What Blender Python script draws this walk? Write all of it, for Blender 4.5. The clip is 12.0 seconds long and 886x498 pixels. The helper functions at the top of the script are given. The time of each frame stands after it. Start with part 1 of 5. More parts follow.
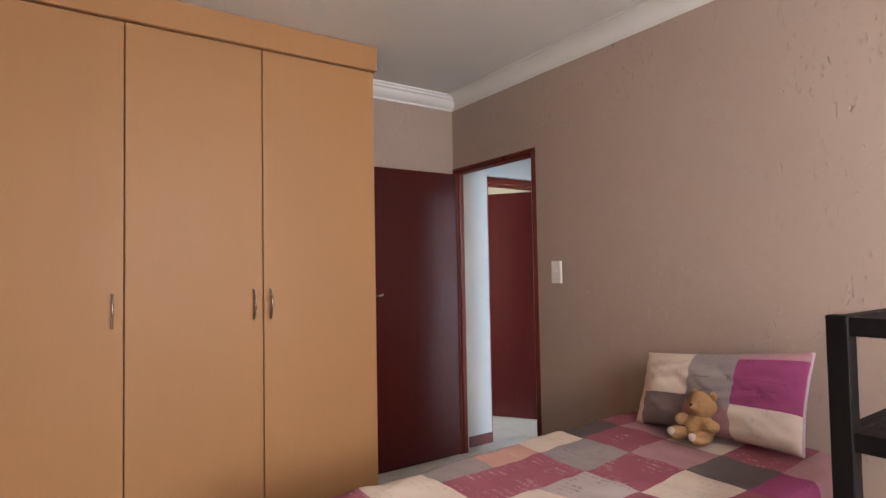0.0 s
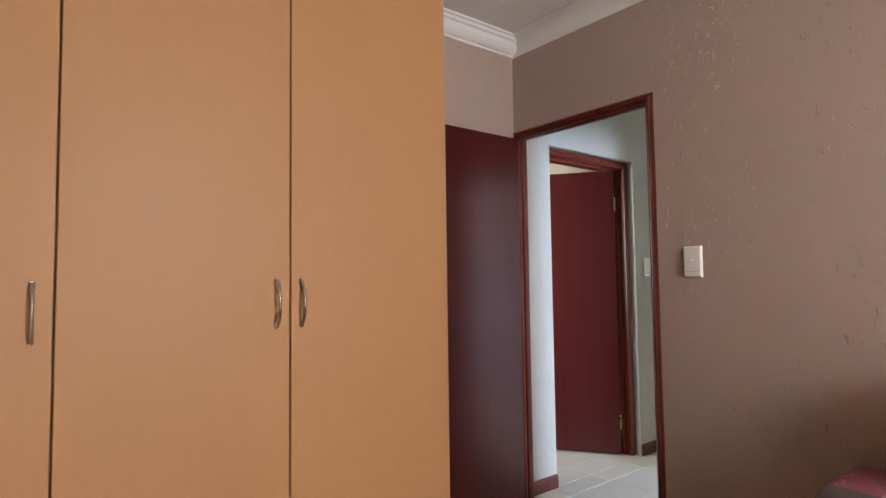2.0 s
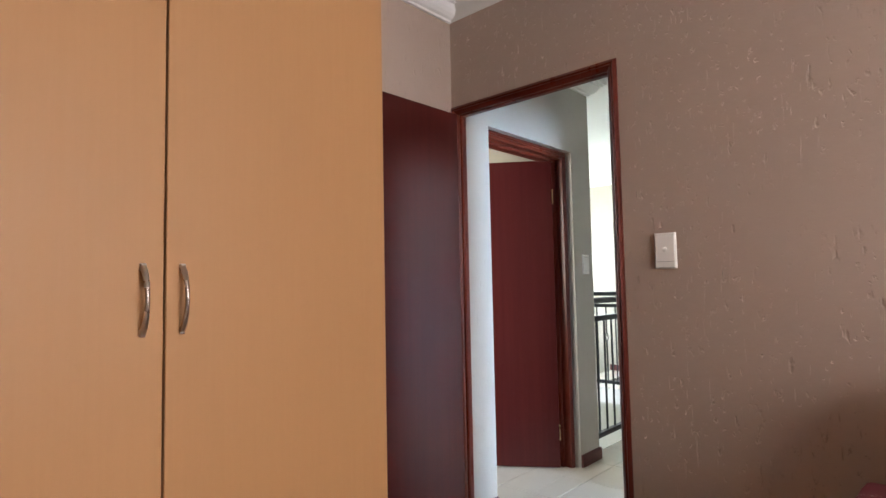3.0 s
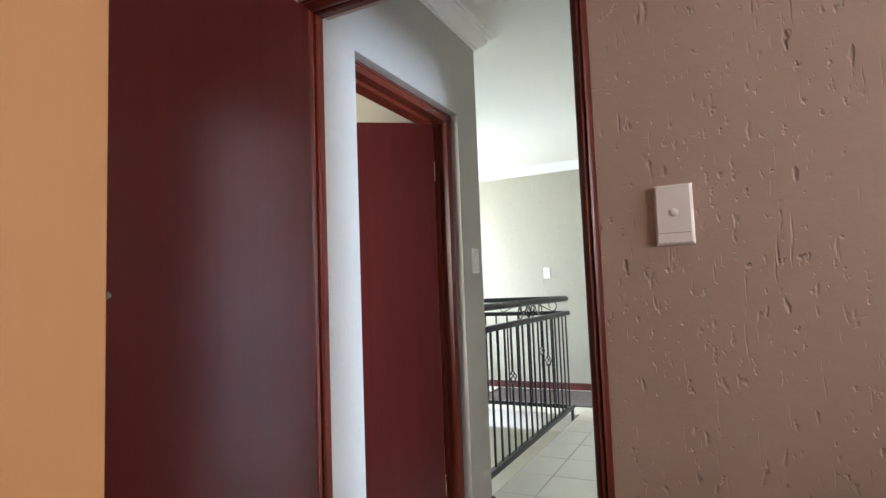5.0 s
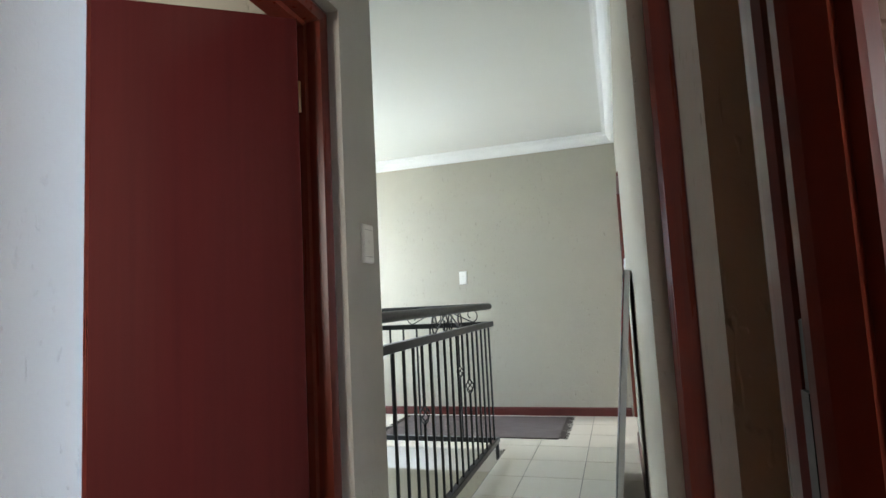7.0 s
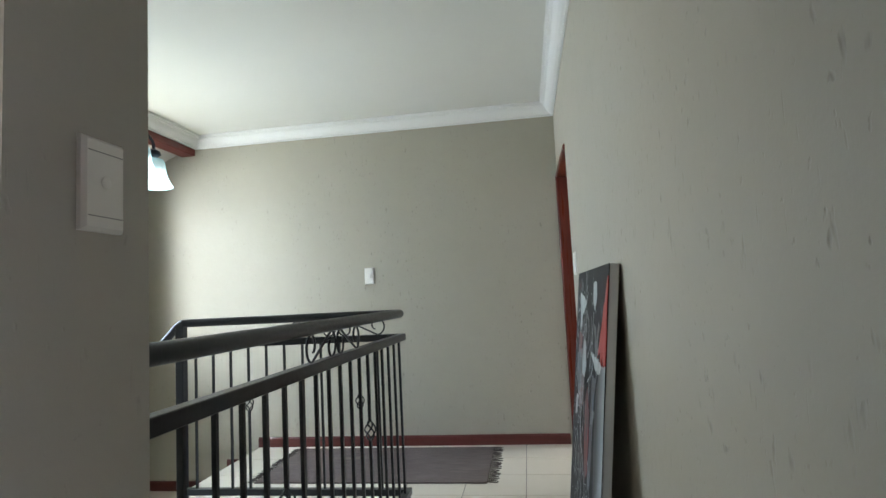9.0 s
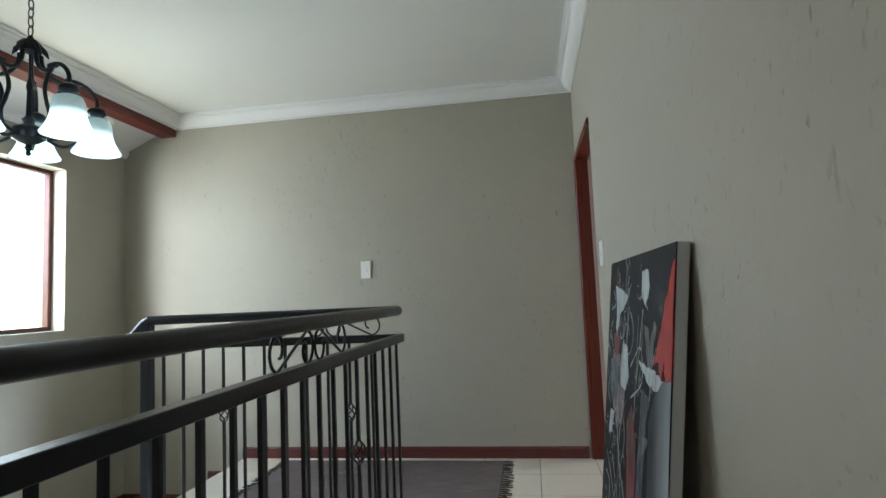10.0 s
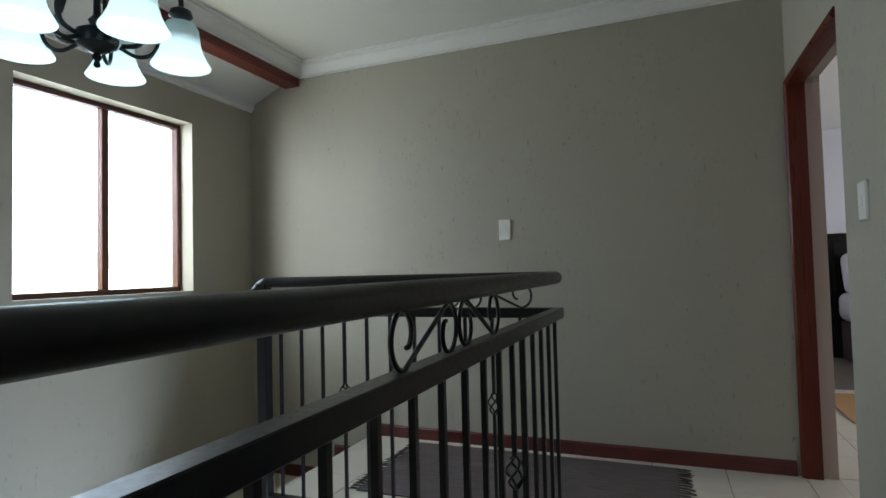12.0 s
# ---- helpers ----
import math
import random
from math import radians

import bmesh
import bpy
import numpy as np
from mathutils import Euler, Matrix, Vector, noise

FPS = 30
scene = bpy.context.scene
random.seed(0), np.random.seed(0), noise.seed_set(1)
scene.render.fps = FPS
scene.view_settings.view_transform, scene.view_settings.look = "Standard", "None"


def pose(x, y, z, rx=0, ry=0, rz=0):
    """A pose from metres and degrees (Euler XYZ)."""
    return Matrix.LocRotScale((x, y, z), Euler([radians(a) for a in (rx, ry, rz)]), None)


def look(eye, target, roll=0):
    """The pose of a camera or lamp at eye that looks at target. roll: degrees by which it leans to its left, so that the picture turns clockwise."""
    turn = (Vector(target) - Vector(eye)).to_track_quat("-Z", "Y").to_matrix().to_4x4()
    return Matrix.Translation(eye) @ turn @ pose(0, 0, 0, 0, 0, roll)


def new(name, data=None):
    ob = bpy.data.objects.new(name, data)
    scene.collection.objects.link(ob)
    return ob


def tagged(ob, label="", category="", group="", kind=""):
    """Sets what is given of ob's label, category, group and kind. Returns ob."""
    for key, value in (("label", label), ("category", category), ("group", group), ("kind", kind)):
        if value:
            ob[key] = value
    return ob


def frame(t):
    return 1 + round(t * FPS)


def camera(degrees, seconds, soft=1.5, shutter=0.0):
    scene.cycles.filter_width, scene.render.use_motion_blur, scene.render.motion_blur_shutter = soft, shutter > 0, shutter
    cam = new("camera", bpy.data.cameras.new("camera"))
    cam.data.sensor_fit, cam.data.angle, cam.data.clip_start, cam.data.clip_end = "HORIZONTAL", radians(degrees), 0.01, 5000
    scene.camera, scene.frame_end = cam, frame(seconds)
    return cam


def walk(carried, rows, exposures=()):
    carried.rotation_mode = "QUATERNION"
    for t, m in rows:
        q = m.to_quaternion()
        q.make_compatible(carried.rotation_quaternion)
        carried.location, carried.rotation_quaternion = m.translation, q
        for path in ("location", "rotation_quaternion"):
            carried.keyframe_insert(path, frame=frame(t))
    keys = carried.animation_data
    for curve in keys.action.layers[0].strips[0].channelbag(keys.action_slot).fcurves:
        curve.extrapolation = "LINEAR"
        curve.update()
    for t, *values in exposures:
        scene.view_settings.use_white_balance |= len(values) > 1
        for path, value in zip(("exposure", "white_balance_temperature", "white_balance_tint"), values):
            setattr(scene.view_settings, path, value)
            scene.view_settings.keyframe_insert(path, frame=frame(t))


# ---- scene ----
import collections

cam = camera(77.3, 12.0)
PATH = [
    (0, (0.068, 0.105, 1.341), (1.195, 1.756, 1.414), -1.04),
    (0.5, (0.08, 0.389, 1.329), (1.202, 2.042, 1.425), -0.96),
    (1, (0.111, 0.682, 1.29), (1.242, 2.328, 1.395), -0.98),
    (1.5, (0.164, 0.975, 1.264), (1.326, 2.599, 1.374), -0.77),
    (2, (0.189, 1.233, 1.255), (1.423, 2.803, 1.362), -0.75),
    (2.5, (0.287, 1.442, 1.223), (1.627, 2.922, 1.335), -0.78),
    (3, (0.412, 1.639, 1.208), (1.88, 2.992, 1.333), -1.14),
    (3.2, (0.459, 1.712, 1.182), (1.982, 3.001, 1.318), -1.39),
    (4.8, (1.063, 2.272, 1.173), (2.829, 3.199, 1.326), -2.09),
    (5, (1.154, 2.324, 1.165), (2.937, 3.217, 1.318), -2.14),
    (5.5, (1.395, 2.447, 1.151), (3.221, 3.245, 1.311), -2.39),
    (6, (1.678, 2.546, 1.149), (3.539, 3.261, 1.315), -2.80),
    (6.5, (1.91, 2.625, 1.133), (3.793, 3.277, 1.299), -2.50),
    (6.7, (2.0, 2.65, 1.11), (3.89, 3.28, 1.29), -2.70),
    (8.3, (2.792, 2.832, 1.141), (4.752, 3.199, 1.302), -2.76),
    (8.5, (2.88, 2.836, 1.127), (4.844, 3.175, 1.3), -2.83),
    (9, (3.159, 2.903, 1.142), (5.13, 3.194, 1.313), -2.87),
    (9.5, (3.392, 2.934, 1.136), (5.364, 3.219, 1.306), -2.83),
    (10, (3.591, 2.979, 1.12), (5.561, 3.282, 1.289), -2.52),
    (10.5, (3.775, 3.061, 1.128), (5.736, 3.415, 1.292), -2.30),
    (11, (3.92, 3.14, 1.134), (5.864, 3.586, 1.29), -2.10),
    (11.5, (4.057, 3.205, 1.116), (5.968, 3.781, 1.251), -1.80),
    (12, (4.161, 3.248, 1.098), (6.019, 3.985, 1.173), -1.40),
]

EXPOSURES = [(0.0, 0.05), (1.5, 0.15), (3.0, 0.2), (4.5, 0.28), (5.5, 0.27), (6.0, 0.16), (6.7, -0.16), (8.5, -0.54), (9.5, -0.97), (10.5, -1.43), (11.0, -1.64), (12.0, -2.1)]
walk(cam, [(t, look(eye, target, roll)) for t, eye, target, roll in PATH], EXPOSURES)

# ---------------------------------------------------------------- world and light
SUN_UP, SUN_TURN = 58.0, 80.0
world = bpy.data.worlds.new("world")
scene.world = world
world.use_nodes = True
wt = world.node_tree
sky = wt.nodes.new("ShaderNodeTexSky")
sky.sky_type, sky.sun_disc = "NISHITA", False
sky.sun_elevation, sky.sun_rotation = radians(SUN_UP), radians(SUN_TURN)
wt.links.new(sky.outputs[0], wt.nodes["Background"].inputs[0])
wt.nodes["Background"].inputs[1].default_value = 0.1
sun = new("sun", bpy.data.lights.new("sun", "SUN"))
sun.data.energy, sun.data.angle, sun.data.color = 3.0, radians(0.5), (1.0, 0.95, 0.88)
sun.matrix_world = look((30, 5, 40), (0, 0, 0))



def area_lamp(name, at, towards, width, height, watts, color):
    """The sky's light in a window's opening; also the added fill from below."""
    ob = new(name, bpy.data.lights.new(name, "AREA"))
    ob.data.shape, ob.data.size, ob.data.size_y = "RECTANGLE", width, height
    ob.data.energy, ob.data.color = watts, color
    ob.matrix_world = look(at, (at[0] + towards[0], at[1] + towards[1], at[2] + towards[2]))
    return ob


area_lamp("light_stairwell_sky", (6.39, 6.75, 1.80), (0, -1, -0.35), 1.3, 1.1, 135, (0.74, 0.925, 1.20))
area_lamp("light_stairwell_side", (4.85, 6.95, 1.75), (2.4, -1.9, -0.42), 1.2, 1.5, 400, (0.90, 0.99, 1.08))
area_lamp("light_stairwell_ground", (6.39, 6.85, 0.85), (0, -1, 0.55), 1.5, 0.7, 34, (1.0, 0.98, 0.74))
area_lamp("light_bedroom", (1.10, -1.42, 1.68), (0.22, 1, -0.62), 1.5, 1.4, 72, (1.0, 0.948, 0.985))
area_lamp("light_bathroom", (3.05, -1.45, 1.35), (0.02, 1, -0.14), 1.0, 1.4, 310, (0.68, 0.90, 1.26))
area_lamp("light_far_room", (9.3, -2.0, 1.6), (0, 1, -0.1), 2.2, 1.3, 380, (0.95, 0.97, 1.0))
area_lamp("light_second_room", (1.5, 4.85, 1.55), (1, 0, -0.1), 1.3, 1.1, 60, (1.0, 0.97, 0.9))
# unseen fill lamp, added to brighten the window wall from below
area_lamp("light_lower_hall", (5.2, 2.3, -1.5), (0, 1, 0.22), 1.4, 1.6, 590, (0.74, 0.93, 1.20))
BED_WINDOW, HALL_WINDOW, BATH_WINDOW, ROOM_WINDOW, SECOND_WINDOW = 2.4, 9.0, 3.0, 3.0, 3.0

# ---------------------------------------------------------------- materials


class Nodes:
    """A small wrapper round a node tree."""

    def __init__(self, name):
        self.mat = bpy.data.materials.new(name)
        self.mat.use_nodes = True
        self.tree = self.mat.node_tree
        self.bsdf = self.tree.nodes["Principled BSDF"]

    def add(self, kind, **values):
        n = self.tree.nodes.new(kind)
        for k, v in values.items():
            if k == "operation":
                n.operation = v
            elif k == "data_type":
                n.data_type = v
            elif k == "feature":
                n.feature = v
            elif k == "blend_type":
                n.blend_type = v
            else:
                n.inputs[k.replace("_", " ")].default_value = v
        return n

    def link(self, a, b):
        self.tree.links.new(a, b)

    def coords(self, sx=1.0, sy=1.0, sz=1.0, loc=(0, 0, 0), world_space=False):
        t = self.tree.nodes.new("ShaderNodeTexCoord") if not world_space else self.tree.nodes.new("ShaderNodeNewGeometry")
        m = self.tree.nodes.new("ShaderNodeMapping")
        m.inputs["Scale"].default_value, m.inputs["Location"].default_value = (sx, sy, sz), loc
        self.link(t.outputs["Position" if world_space else "Object"], m.inputs["Vector"])
        return m.outputs[0]

    def noise(self, vec, scale, detail=4.0, rough=0.55):
        n = self.add("ShaderNodeTexNoise", Scale=scale, Detail=detail, Roughness=rough)
        self.link(vec, n.inputs["Vector"])
        return n.outputs[0]

    def ramp(self, fac, *stops):
        n = self.tree.nodes.new("ShaderNodeValToRGB")
        while len(n.color_ramp.elements) < len(stops):
            n.color_ramp.elements.new(0.5)
        for e, (p, c) in zip(n.color_ramp.elements, stops):
            e.position, e.color = p, c if len(c) == 4 else (*c, 1)
        self.link(fac, n.inputs[0])
        return n.outputs[0]

    def mix(self, fac, a, b, how="MIX"):
        n = self.tree.nodes.new("ShaderNodeMix")
        n.data_type, n.blend_type = "RGBA", how
        for sock, v in ((n.inputs[0], fac), (n.inputs[6], a), (n.inputs[7], b)):
            if isinstance(v, (int, float)):
                sock.default_value = v
            elif isinstance(v, tuple):
                sock.default_value = v
            else:
                self.link(v, sock)
        return n.outputs[2]

    def math(self, how, a, b=0.0):
        n = self.tree.nodes.new("ShaderNodeMath")
        n.operation = how
        for sock, v in zip(n.inputs, (a, b)):
            if isinstance(v, (int, float)):
                sock.default_value = v
            else:
                self.link(v, sock)
        return n.outputs[0]

    def bump(self, height, strength=0.3, distance=0.01, after=None):
        n = self.add("ShaderNodeBump", Strength=strength, Distance=distance)
        self.link(height, n.inputs["Height"])
        if after is not None:
            self.link(after, n.inputs["Normal"])
        return n.outputs[0]

    def done(self, color=None, rough=0.5, normal=None, metal=0.0, spec=None, coat=0.0):
        for key, v in (("Base Color", color), ("Roughness", rough), ("Normal", normal), ("Metallic", metal), ("Specular IOR Level", spec), ("Coat Weight", coat)):
            if v is None:
                continue
            if isinstance(v, (int, float, tuple)):
                self.bsdf.inputs[key].default_value = v
            else:
                self.link(v, self.bsdf.inputs[key])
        return self.mat


def shade_of(c, k):
    return (c[0] * k, c[1] * k, c[2] * k, 1)


def plaster(name, color, marks=1.0, density=0.5, grime_shade=0.0, gate=0.0):
    """Hand-trowelled painted plaster with short upright gouges and pits."""
    n = Nodes(name)
    v = n.coords(world_space=True)
    big, mid = n.noise(v, 1.3, 3), n.noise(v, 9.0, 4)
    col = n.mix(n.math("MULTIPLY", big, 0.5), color, shade_of(color, 0.86))
    col = n.mix(n.ramp(mid, (0.45, (0, 0, 0)), (0.8, (0.18, 0.18, 0.18))), col, shade_of(color, 1.1))
    # gouges, pits and scratches, drawn upwards by the trowel
    heights = []
    for across, up, cut, shift in ((46.0, 19.0, 0.685, 3.0), (64.0, 42.0, 0.69, 7.0), (95.0, 9.5, 0.71, 11.0)):
        m = n.tree.nodes.new("ShaderNodeMapping")
        m.inputs["Scale"].default_value = (across, across, up)
        m.inputs["Location"].default_value = (shift, shift * 2, shift * 3)
        n.link(v, m.inputs["Vector"])
        cut += 0.012 - 0.05 * (density - 0.5)
        heights.append(n.ramp(n.noise(m.outputs[0], 1.0, 2.2, 0.45), (cut - 0.03, (0, 0, 0)), (cut + 0.13, (1, 1, 1))))
    patch = n.ramp(n.noise(v, 1.9, 2), (0.34 + gate, (0.06, 0.06, 0.06)), (0.52 + gate, (1, 1, 1)))
    pits = n.math("MULTIPLY", n.math("MAXIMUM", n.math("MAXIMUM", heights[0], heights[1]), heights[2]), patch)
    # darker pits: dirt on the hall walls, painted-in shade on the bedroom's
    if grime_shade:
        col = n.mix(n.math("MULTIPLY", pits, grime_shade), col, shade_of(color, 0.3))
    fine = n.noise(v, 120.0, 2)
    lump = n.noise(v, 22.0, 4)
    b1 = n.bump(fine, 0.10, 0.002)
    b2 = n.bump(lump, 0.22, 0.006, b1)
    b3 = n.bump(n.math("MULTIPLY", pits, -1.0), 0.9 * marks, 0.006, b2)
    return n.done(col, 0.62, b3, spec=0.3)


def timber(name, color, dark, grain=(60, 60, 2.2), rough=0.3, coat=0.0, stripe=1.0, spec=None, streak=0.14, relief=0.06):
    n = Nodes(name)
    v = n.coords(*grain)
    a = n.noise(v, 1.0, 6, 0.6)
    b = n.noise(n.coords(grain[0] * 4, grain[1] * 4, grain[2] * 2), 1.0, 3)
    c = n.noise(n.coords(1.2, 1.2, 0.6), 1.6, 3)
    col = n.mix(n.ramp(a, (0.3, (0, 0, 0)), (0.75, (stripe, stripe, stripe))), color, dark)
    col = n.mix(n.math("MULTIPLY", b, 0.25 * stripe), col, dark)
    col = n.mix(n.math("MULTIPLY", c, 0.35), col, shade_of(color, 0.8))
    r = n.ramp(a, (0.3, (rough, rough, rough)), (0.8, (rough + streak,) * 3))
    return n.done(col, r, n.bump(b, relief, 0.002), coat=coat, spec=spec)


def plain(name, color, rough=0.5, metal=0.0, vary=0.12, scale=6.0, bump=0.0, spec=None):
    n = Nodes(name)
    v = n.coords()
    f = n.noise(v, scale, 4)
    g = n.noise(v, scale * 9, 3)
    col = n.mix(n.math("MULTIPLY", f, vary * 2), color, shade_of(color, 0.7))
    rg = n.ramp(f, (0.3, (rough * 0.85,) * 3), (0.75, (min(1, rough * 1.2),) * 3))
    return n.done(col, rg, n.bump(g, bump, 0.003) if bump else None, metal, spec)


def glow(name, color, strength):
    n = Nodes(name)
    e = n.tree.nodes.new("ShaderNodeEmission")
    e.inputs[0].default_value, e.inputs[1].default_value = color, strength
    n.link(e.outputs[0], n.tree.nodes["Material Output"].inputs[0])
    return n


def outdoors(name, strength, above, below):
    """Bright hazy daylight with a faint hint of foliage."""
    n = glow(name, (1, 1, 1, 1), strength)
    v = n.coords(1, 1, 1)
    sep = n.tree.nodes.new("ShaderNodeSeparateXYZ")
    n.link(v, sep.inputs[0])
    sky_or_ground = n.mix(n.ramp(n.math("MULTIPLY", sep.outputs[2], 0.3), (0.3, (0, 0, 0)), (0.62, (1, 1, 1))), below, above)
    leaves = n.ramp(n.noise(v, 2.2, 8, 0.7), (0.58, (1, 1, 1)), (0.68, (0.42, 0.47, 0.34)))
    f = n.mix(1.0, sky_or_ground, leaves, "MULTIPLY")
    n.link(f, n.tree.nodes["Emission"].inputs[0])
    return n.mat


# a little shade is mixed into the colour of the taupe wall's pits
WALL_BED = plaster("taupe_plaster", (0.41, 0.312, 0.256, 1), 1.05, 0.66, 0.07, -0.07)
WALL_HALL = plaster("beige_plaster", (0.405, 0.374, 0.300, 1), 1.0, 0.34, 0.55, 0.05)
WALL_LONG = plaster("marked_beige_plaster", (0.405, 0.374, 0.300, 1), 0.8, 0.34, 0.5, 0.02)
WALL_PASSAGE = plaster("pale_beige_plaster", (0.42, 0.395, 0.345, 1), 0.5, 0.02, 0.2)
WALL_BATH = plaster("pink_plaster", (0.62, 0.50, 0.44, 1), 0.3, 0.2)
WALL_ROOM = plaster("pale_grey_plaster", (0.62, 0.62, 0.66, 1), 0.3, 0.2)
CEILING = plain("ceiling_paint", (0.70, 0.69, 0.65, 1), 0.75, vary=0.03, scale=2.0, bump=0.08)
CORNICE = plain("cornice_paint", (0.78, 0.77, 0.75, 1), 0.6, vary=0.03, scale=3.0)
MAHOGANY = timber("mahogany_door", (0.070, 0.0105, 0.0085, 1), (0.036, 0.006, 0.0055, 1), (34, 34, 0.9), 0.24, stripe=0.5, spec=0.34, streak=0.02, relief=0.01)
FRAME = timber("mahogany_frame", (0.142, 0.022, 0.010, 1), (0.066, 0.0105, 0.006, 1), (40, 40, 1.5), 0.25, stripe=0.8, spec=0.32)
WINDOW_TIMBER = timber("brown_window_timber", (0.10, 0.034, 0.020, 1), (0.05, 0.017, 0.011, 1), (40, 40, 1.5), 0.4, stripe=0.8, spec=0.3)
SKIRT = timber("mahogany_skirting", (0.13, 0.026, 0.020, 1), (0.06, 0.012, 0.01, 1), (4, 4, 60), 0.35, stripe=0.8)
BEAM = timber("red_beam", (0.165, 0.024, 0.016, 1), (0.09, 0.014, 0.010, 1), (1.5, 40, 40), 0.4)
BEECH = timber("beech_laminate", (0.445, 0.230, 0.098, 1), (0.395, 0.197, 0.080, 1), (90, 90, 3.0), 0.44, stripe=0.22, spec=0.34)
BEECH_EDGE = plain("beech_edge", (0.16, 0.07, 0.025, 1), 0.5)
STEEL = plain("brushed_steel", (0.46, 0.40, 0.35, 1), 0.28, 1.0, vary=0.05)
BRASS = plain("brass", (0.62, 0.45, 0.22, 1), 0.3, 1.0)
PLASTIC = plain("white_plastic", (0.76, 0.74, 0.69, 1), 0.35, vary=0.03)
PLASTIC_DARK = plain("grey_line", (0.25, 0.24, 0.23, 1), 0.6)
IRON = plain("black_iron", (0.009, 0.009, 0.010, 1), 0.34, 0.0, vary=0.1, scale=90, spec=0.36)
BRONZE = plain("dark_bronze", (0.022, 0.024, 0.032, 1), 0.35, 0.4, vary=0.2)
BLACKWOOD = timber("black_wood", (0.010, 0.008, 0.008, 1), (0.005, 0.004, 0.004, 1), (30, 30, 3), 0.5, spec=0.15)
GROUT = plain("grout", (0.20, 0.18, 0.15, 1), 0.9, bump=0.3, scale=20)


def tile_material():
    n = Nodes("cream_tile")
    info = n.tree.nodes.new("ShaderNodeObjectInfo")
    v = n.coords(world_space=True)
    a, b = n.noise(v, 5.0, 2, 0.5), n.noise(v, 17.0, 3)
    col = n.mix(a, (0.60, 0.55, 0.455, 1), (0.66, 0.615, 0.525, 1))
    col = n.mix(n.math("MULTIPLY", b, 0.3), col, (0.52, 0.45, 0.35, 1))
    col = n.mix(n.math("MULTIPLY", info.outputs["Random"], 0.25), col, (0.58, 0.51, 0.41, 1))
    return n.done(col, 0.3, n.bump(b, 0.04, 0.002))


TILE = tile_material()

# ---------------------------------------------------------------- mesh helpers


def box(bm, x0, x1, y0, y1, z0, z1, bevel=0.0, turn=None, seg=1):
    made = bmesh.ops.create_cube(bm, size=1.0)["verts"]
    bmesh.ops.transform(bm, matrix=Matrix.Translation(((x0 + x1) / 2, (y0 + y1) / 2, (z0 + z1) / 2)) @ Matrix.Diagonal((x1 - x0, y1 - y0, z1 - z0, 1)), verts=made)
    if bevel:
        edges = list({e for v in made for e in v.link_edges})
        made = [v for v in bmesh.ops.bevel(bm, geom=edges, offset=bevel, segments=seg, affect="EDGES", profile=0.5)["verts"]] + [v for v in made if v.is_valid]
    if turn is not None:
        bmesh.ops.transform(bm, matrix=turn, verts=list({v for v in made if v.is_valid}))
    return made


def tube(bm, points, radius, sides=8, closed=False):
    """A round bar along a list of points; radius may be one number or one for each point."""
    pts = [Vector(p) for p in points]
    radii = radius if isinstance(radius, (list, tuple)) else [radius] * len(pts)
    rings, last = [], None
    for i, p in enumerate(pts):
        a, b = pts[max(i - 1, 0)], pts[min(i + 1, len(pts) - 1)]
        d = (b - a).normalized()
        if last is None:
            side = d.orthogonal().normalized()
        else:
            side = (last - d * last.dot(d))
            side = side.normalized() if side.length > 1e-6 else d.orthogonal().normalized()
        last = side
        up = d.cross(side)
        rings.append([bm.verts.new(p + radii[i] * (math.cos(t) * side + math.sin(t) * up)) for t in [2 * math.pi * k / sides for k in range(sides)]])
    for r, s in zip(rings, rings[1:]):
        for k in range(sides):
            bm.faces.new((r[k], r[(k + 1) % sides], s[(k + 1) % sides], s[k]))
    bm.faces.new(list(reversed(rings[0])))
    bm.faces.new(rings[-1])


def lathe(bm, profile, sides=20, at=(0, 0, 0), cap=True):
    """A turned shape from (radius, height) pairs, bottom first."""
    rings = [[bm.verts.new((at[0] + r * math.cos(2 * math.pi * k / sides), at[1] + r * math.sin(2 * math.pi * k / sides), at[2] + z)) for k in range(sides)] for r, z in profile]
    for r, s in zip(rings, rings[1:]):
        for k in range(sides):
            bm.faces.new((r[k], r[(k + 1) % sides], s[(k + 1) % sides], s[k]))
    if cap:
        bm.faces.new(list(reversed(rings[0])))
        bm.faces.new(rings[-1])


def prism(bm, profile, start, along, out, up=(0, 0, 1), mitre=(0, 0)):
    """A moulding: profile pairs (out, up) swept from start by the vector along. mitre lengthens each end by that share of out."""
    s, a, o, u = Vector(start), Vector(along), Vector(out), Vector(up)
    d = a.normalized()
    ends = [[bm.verts.new(s + a * k + o * x + u * z + d * x * m) for x, z in profile] for k, m in ((0, -mitre[0]), (1, mitre[1]))]
    n = len(profile)
    for i in range(n):
        bm.faces.new((ends[0][i], ends[0][(i + 1) % n], ends[1][(i + 1) % n], ends[1][i]))
    bm.faces.new(list(reversed(ends[0])))
    bm.faces.new(ends[1])


def smooth_line(points, n):
    """A Catmull-Rom curve through points."""
    pts = [Vector(p) for p in points]
    out = []
    for i in range(len(pts) - 1):
        p0, p1, p2, p3 = pts[max(i - 1, 0)], pts[i], pts[i + 1], pts[min(i + 2, len(pts) - 1)]
        for k in range(n):
            t = k / n
            out.append(0.5 * (2 * p1 + (p2 - p0) * t + (2 * p0 - 5 * p1 + 4 * p2 - p3) * t * t + (3 * p1 - p0 - 3 * p2 + p3) * t ** 3))
    return out + [pts[-1]]


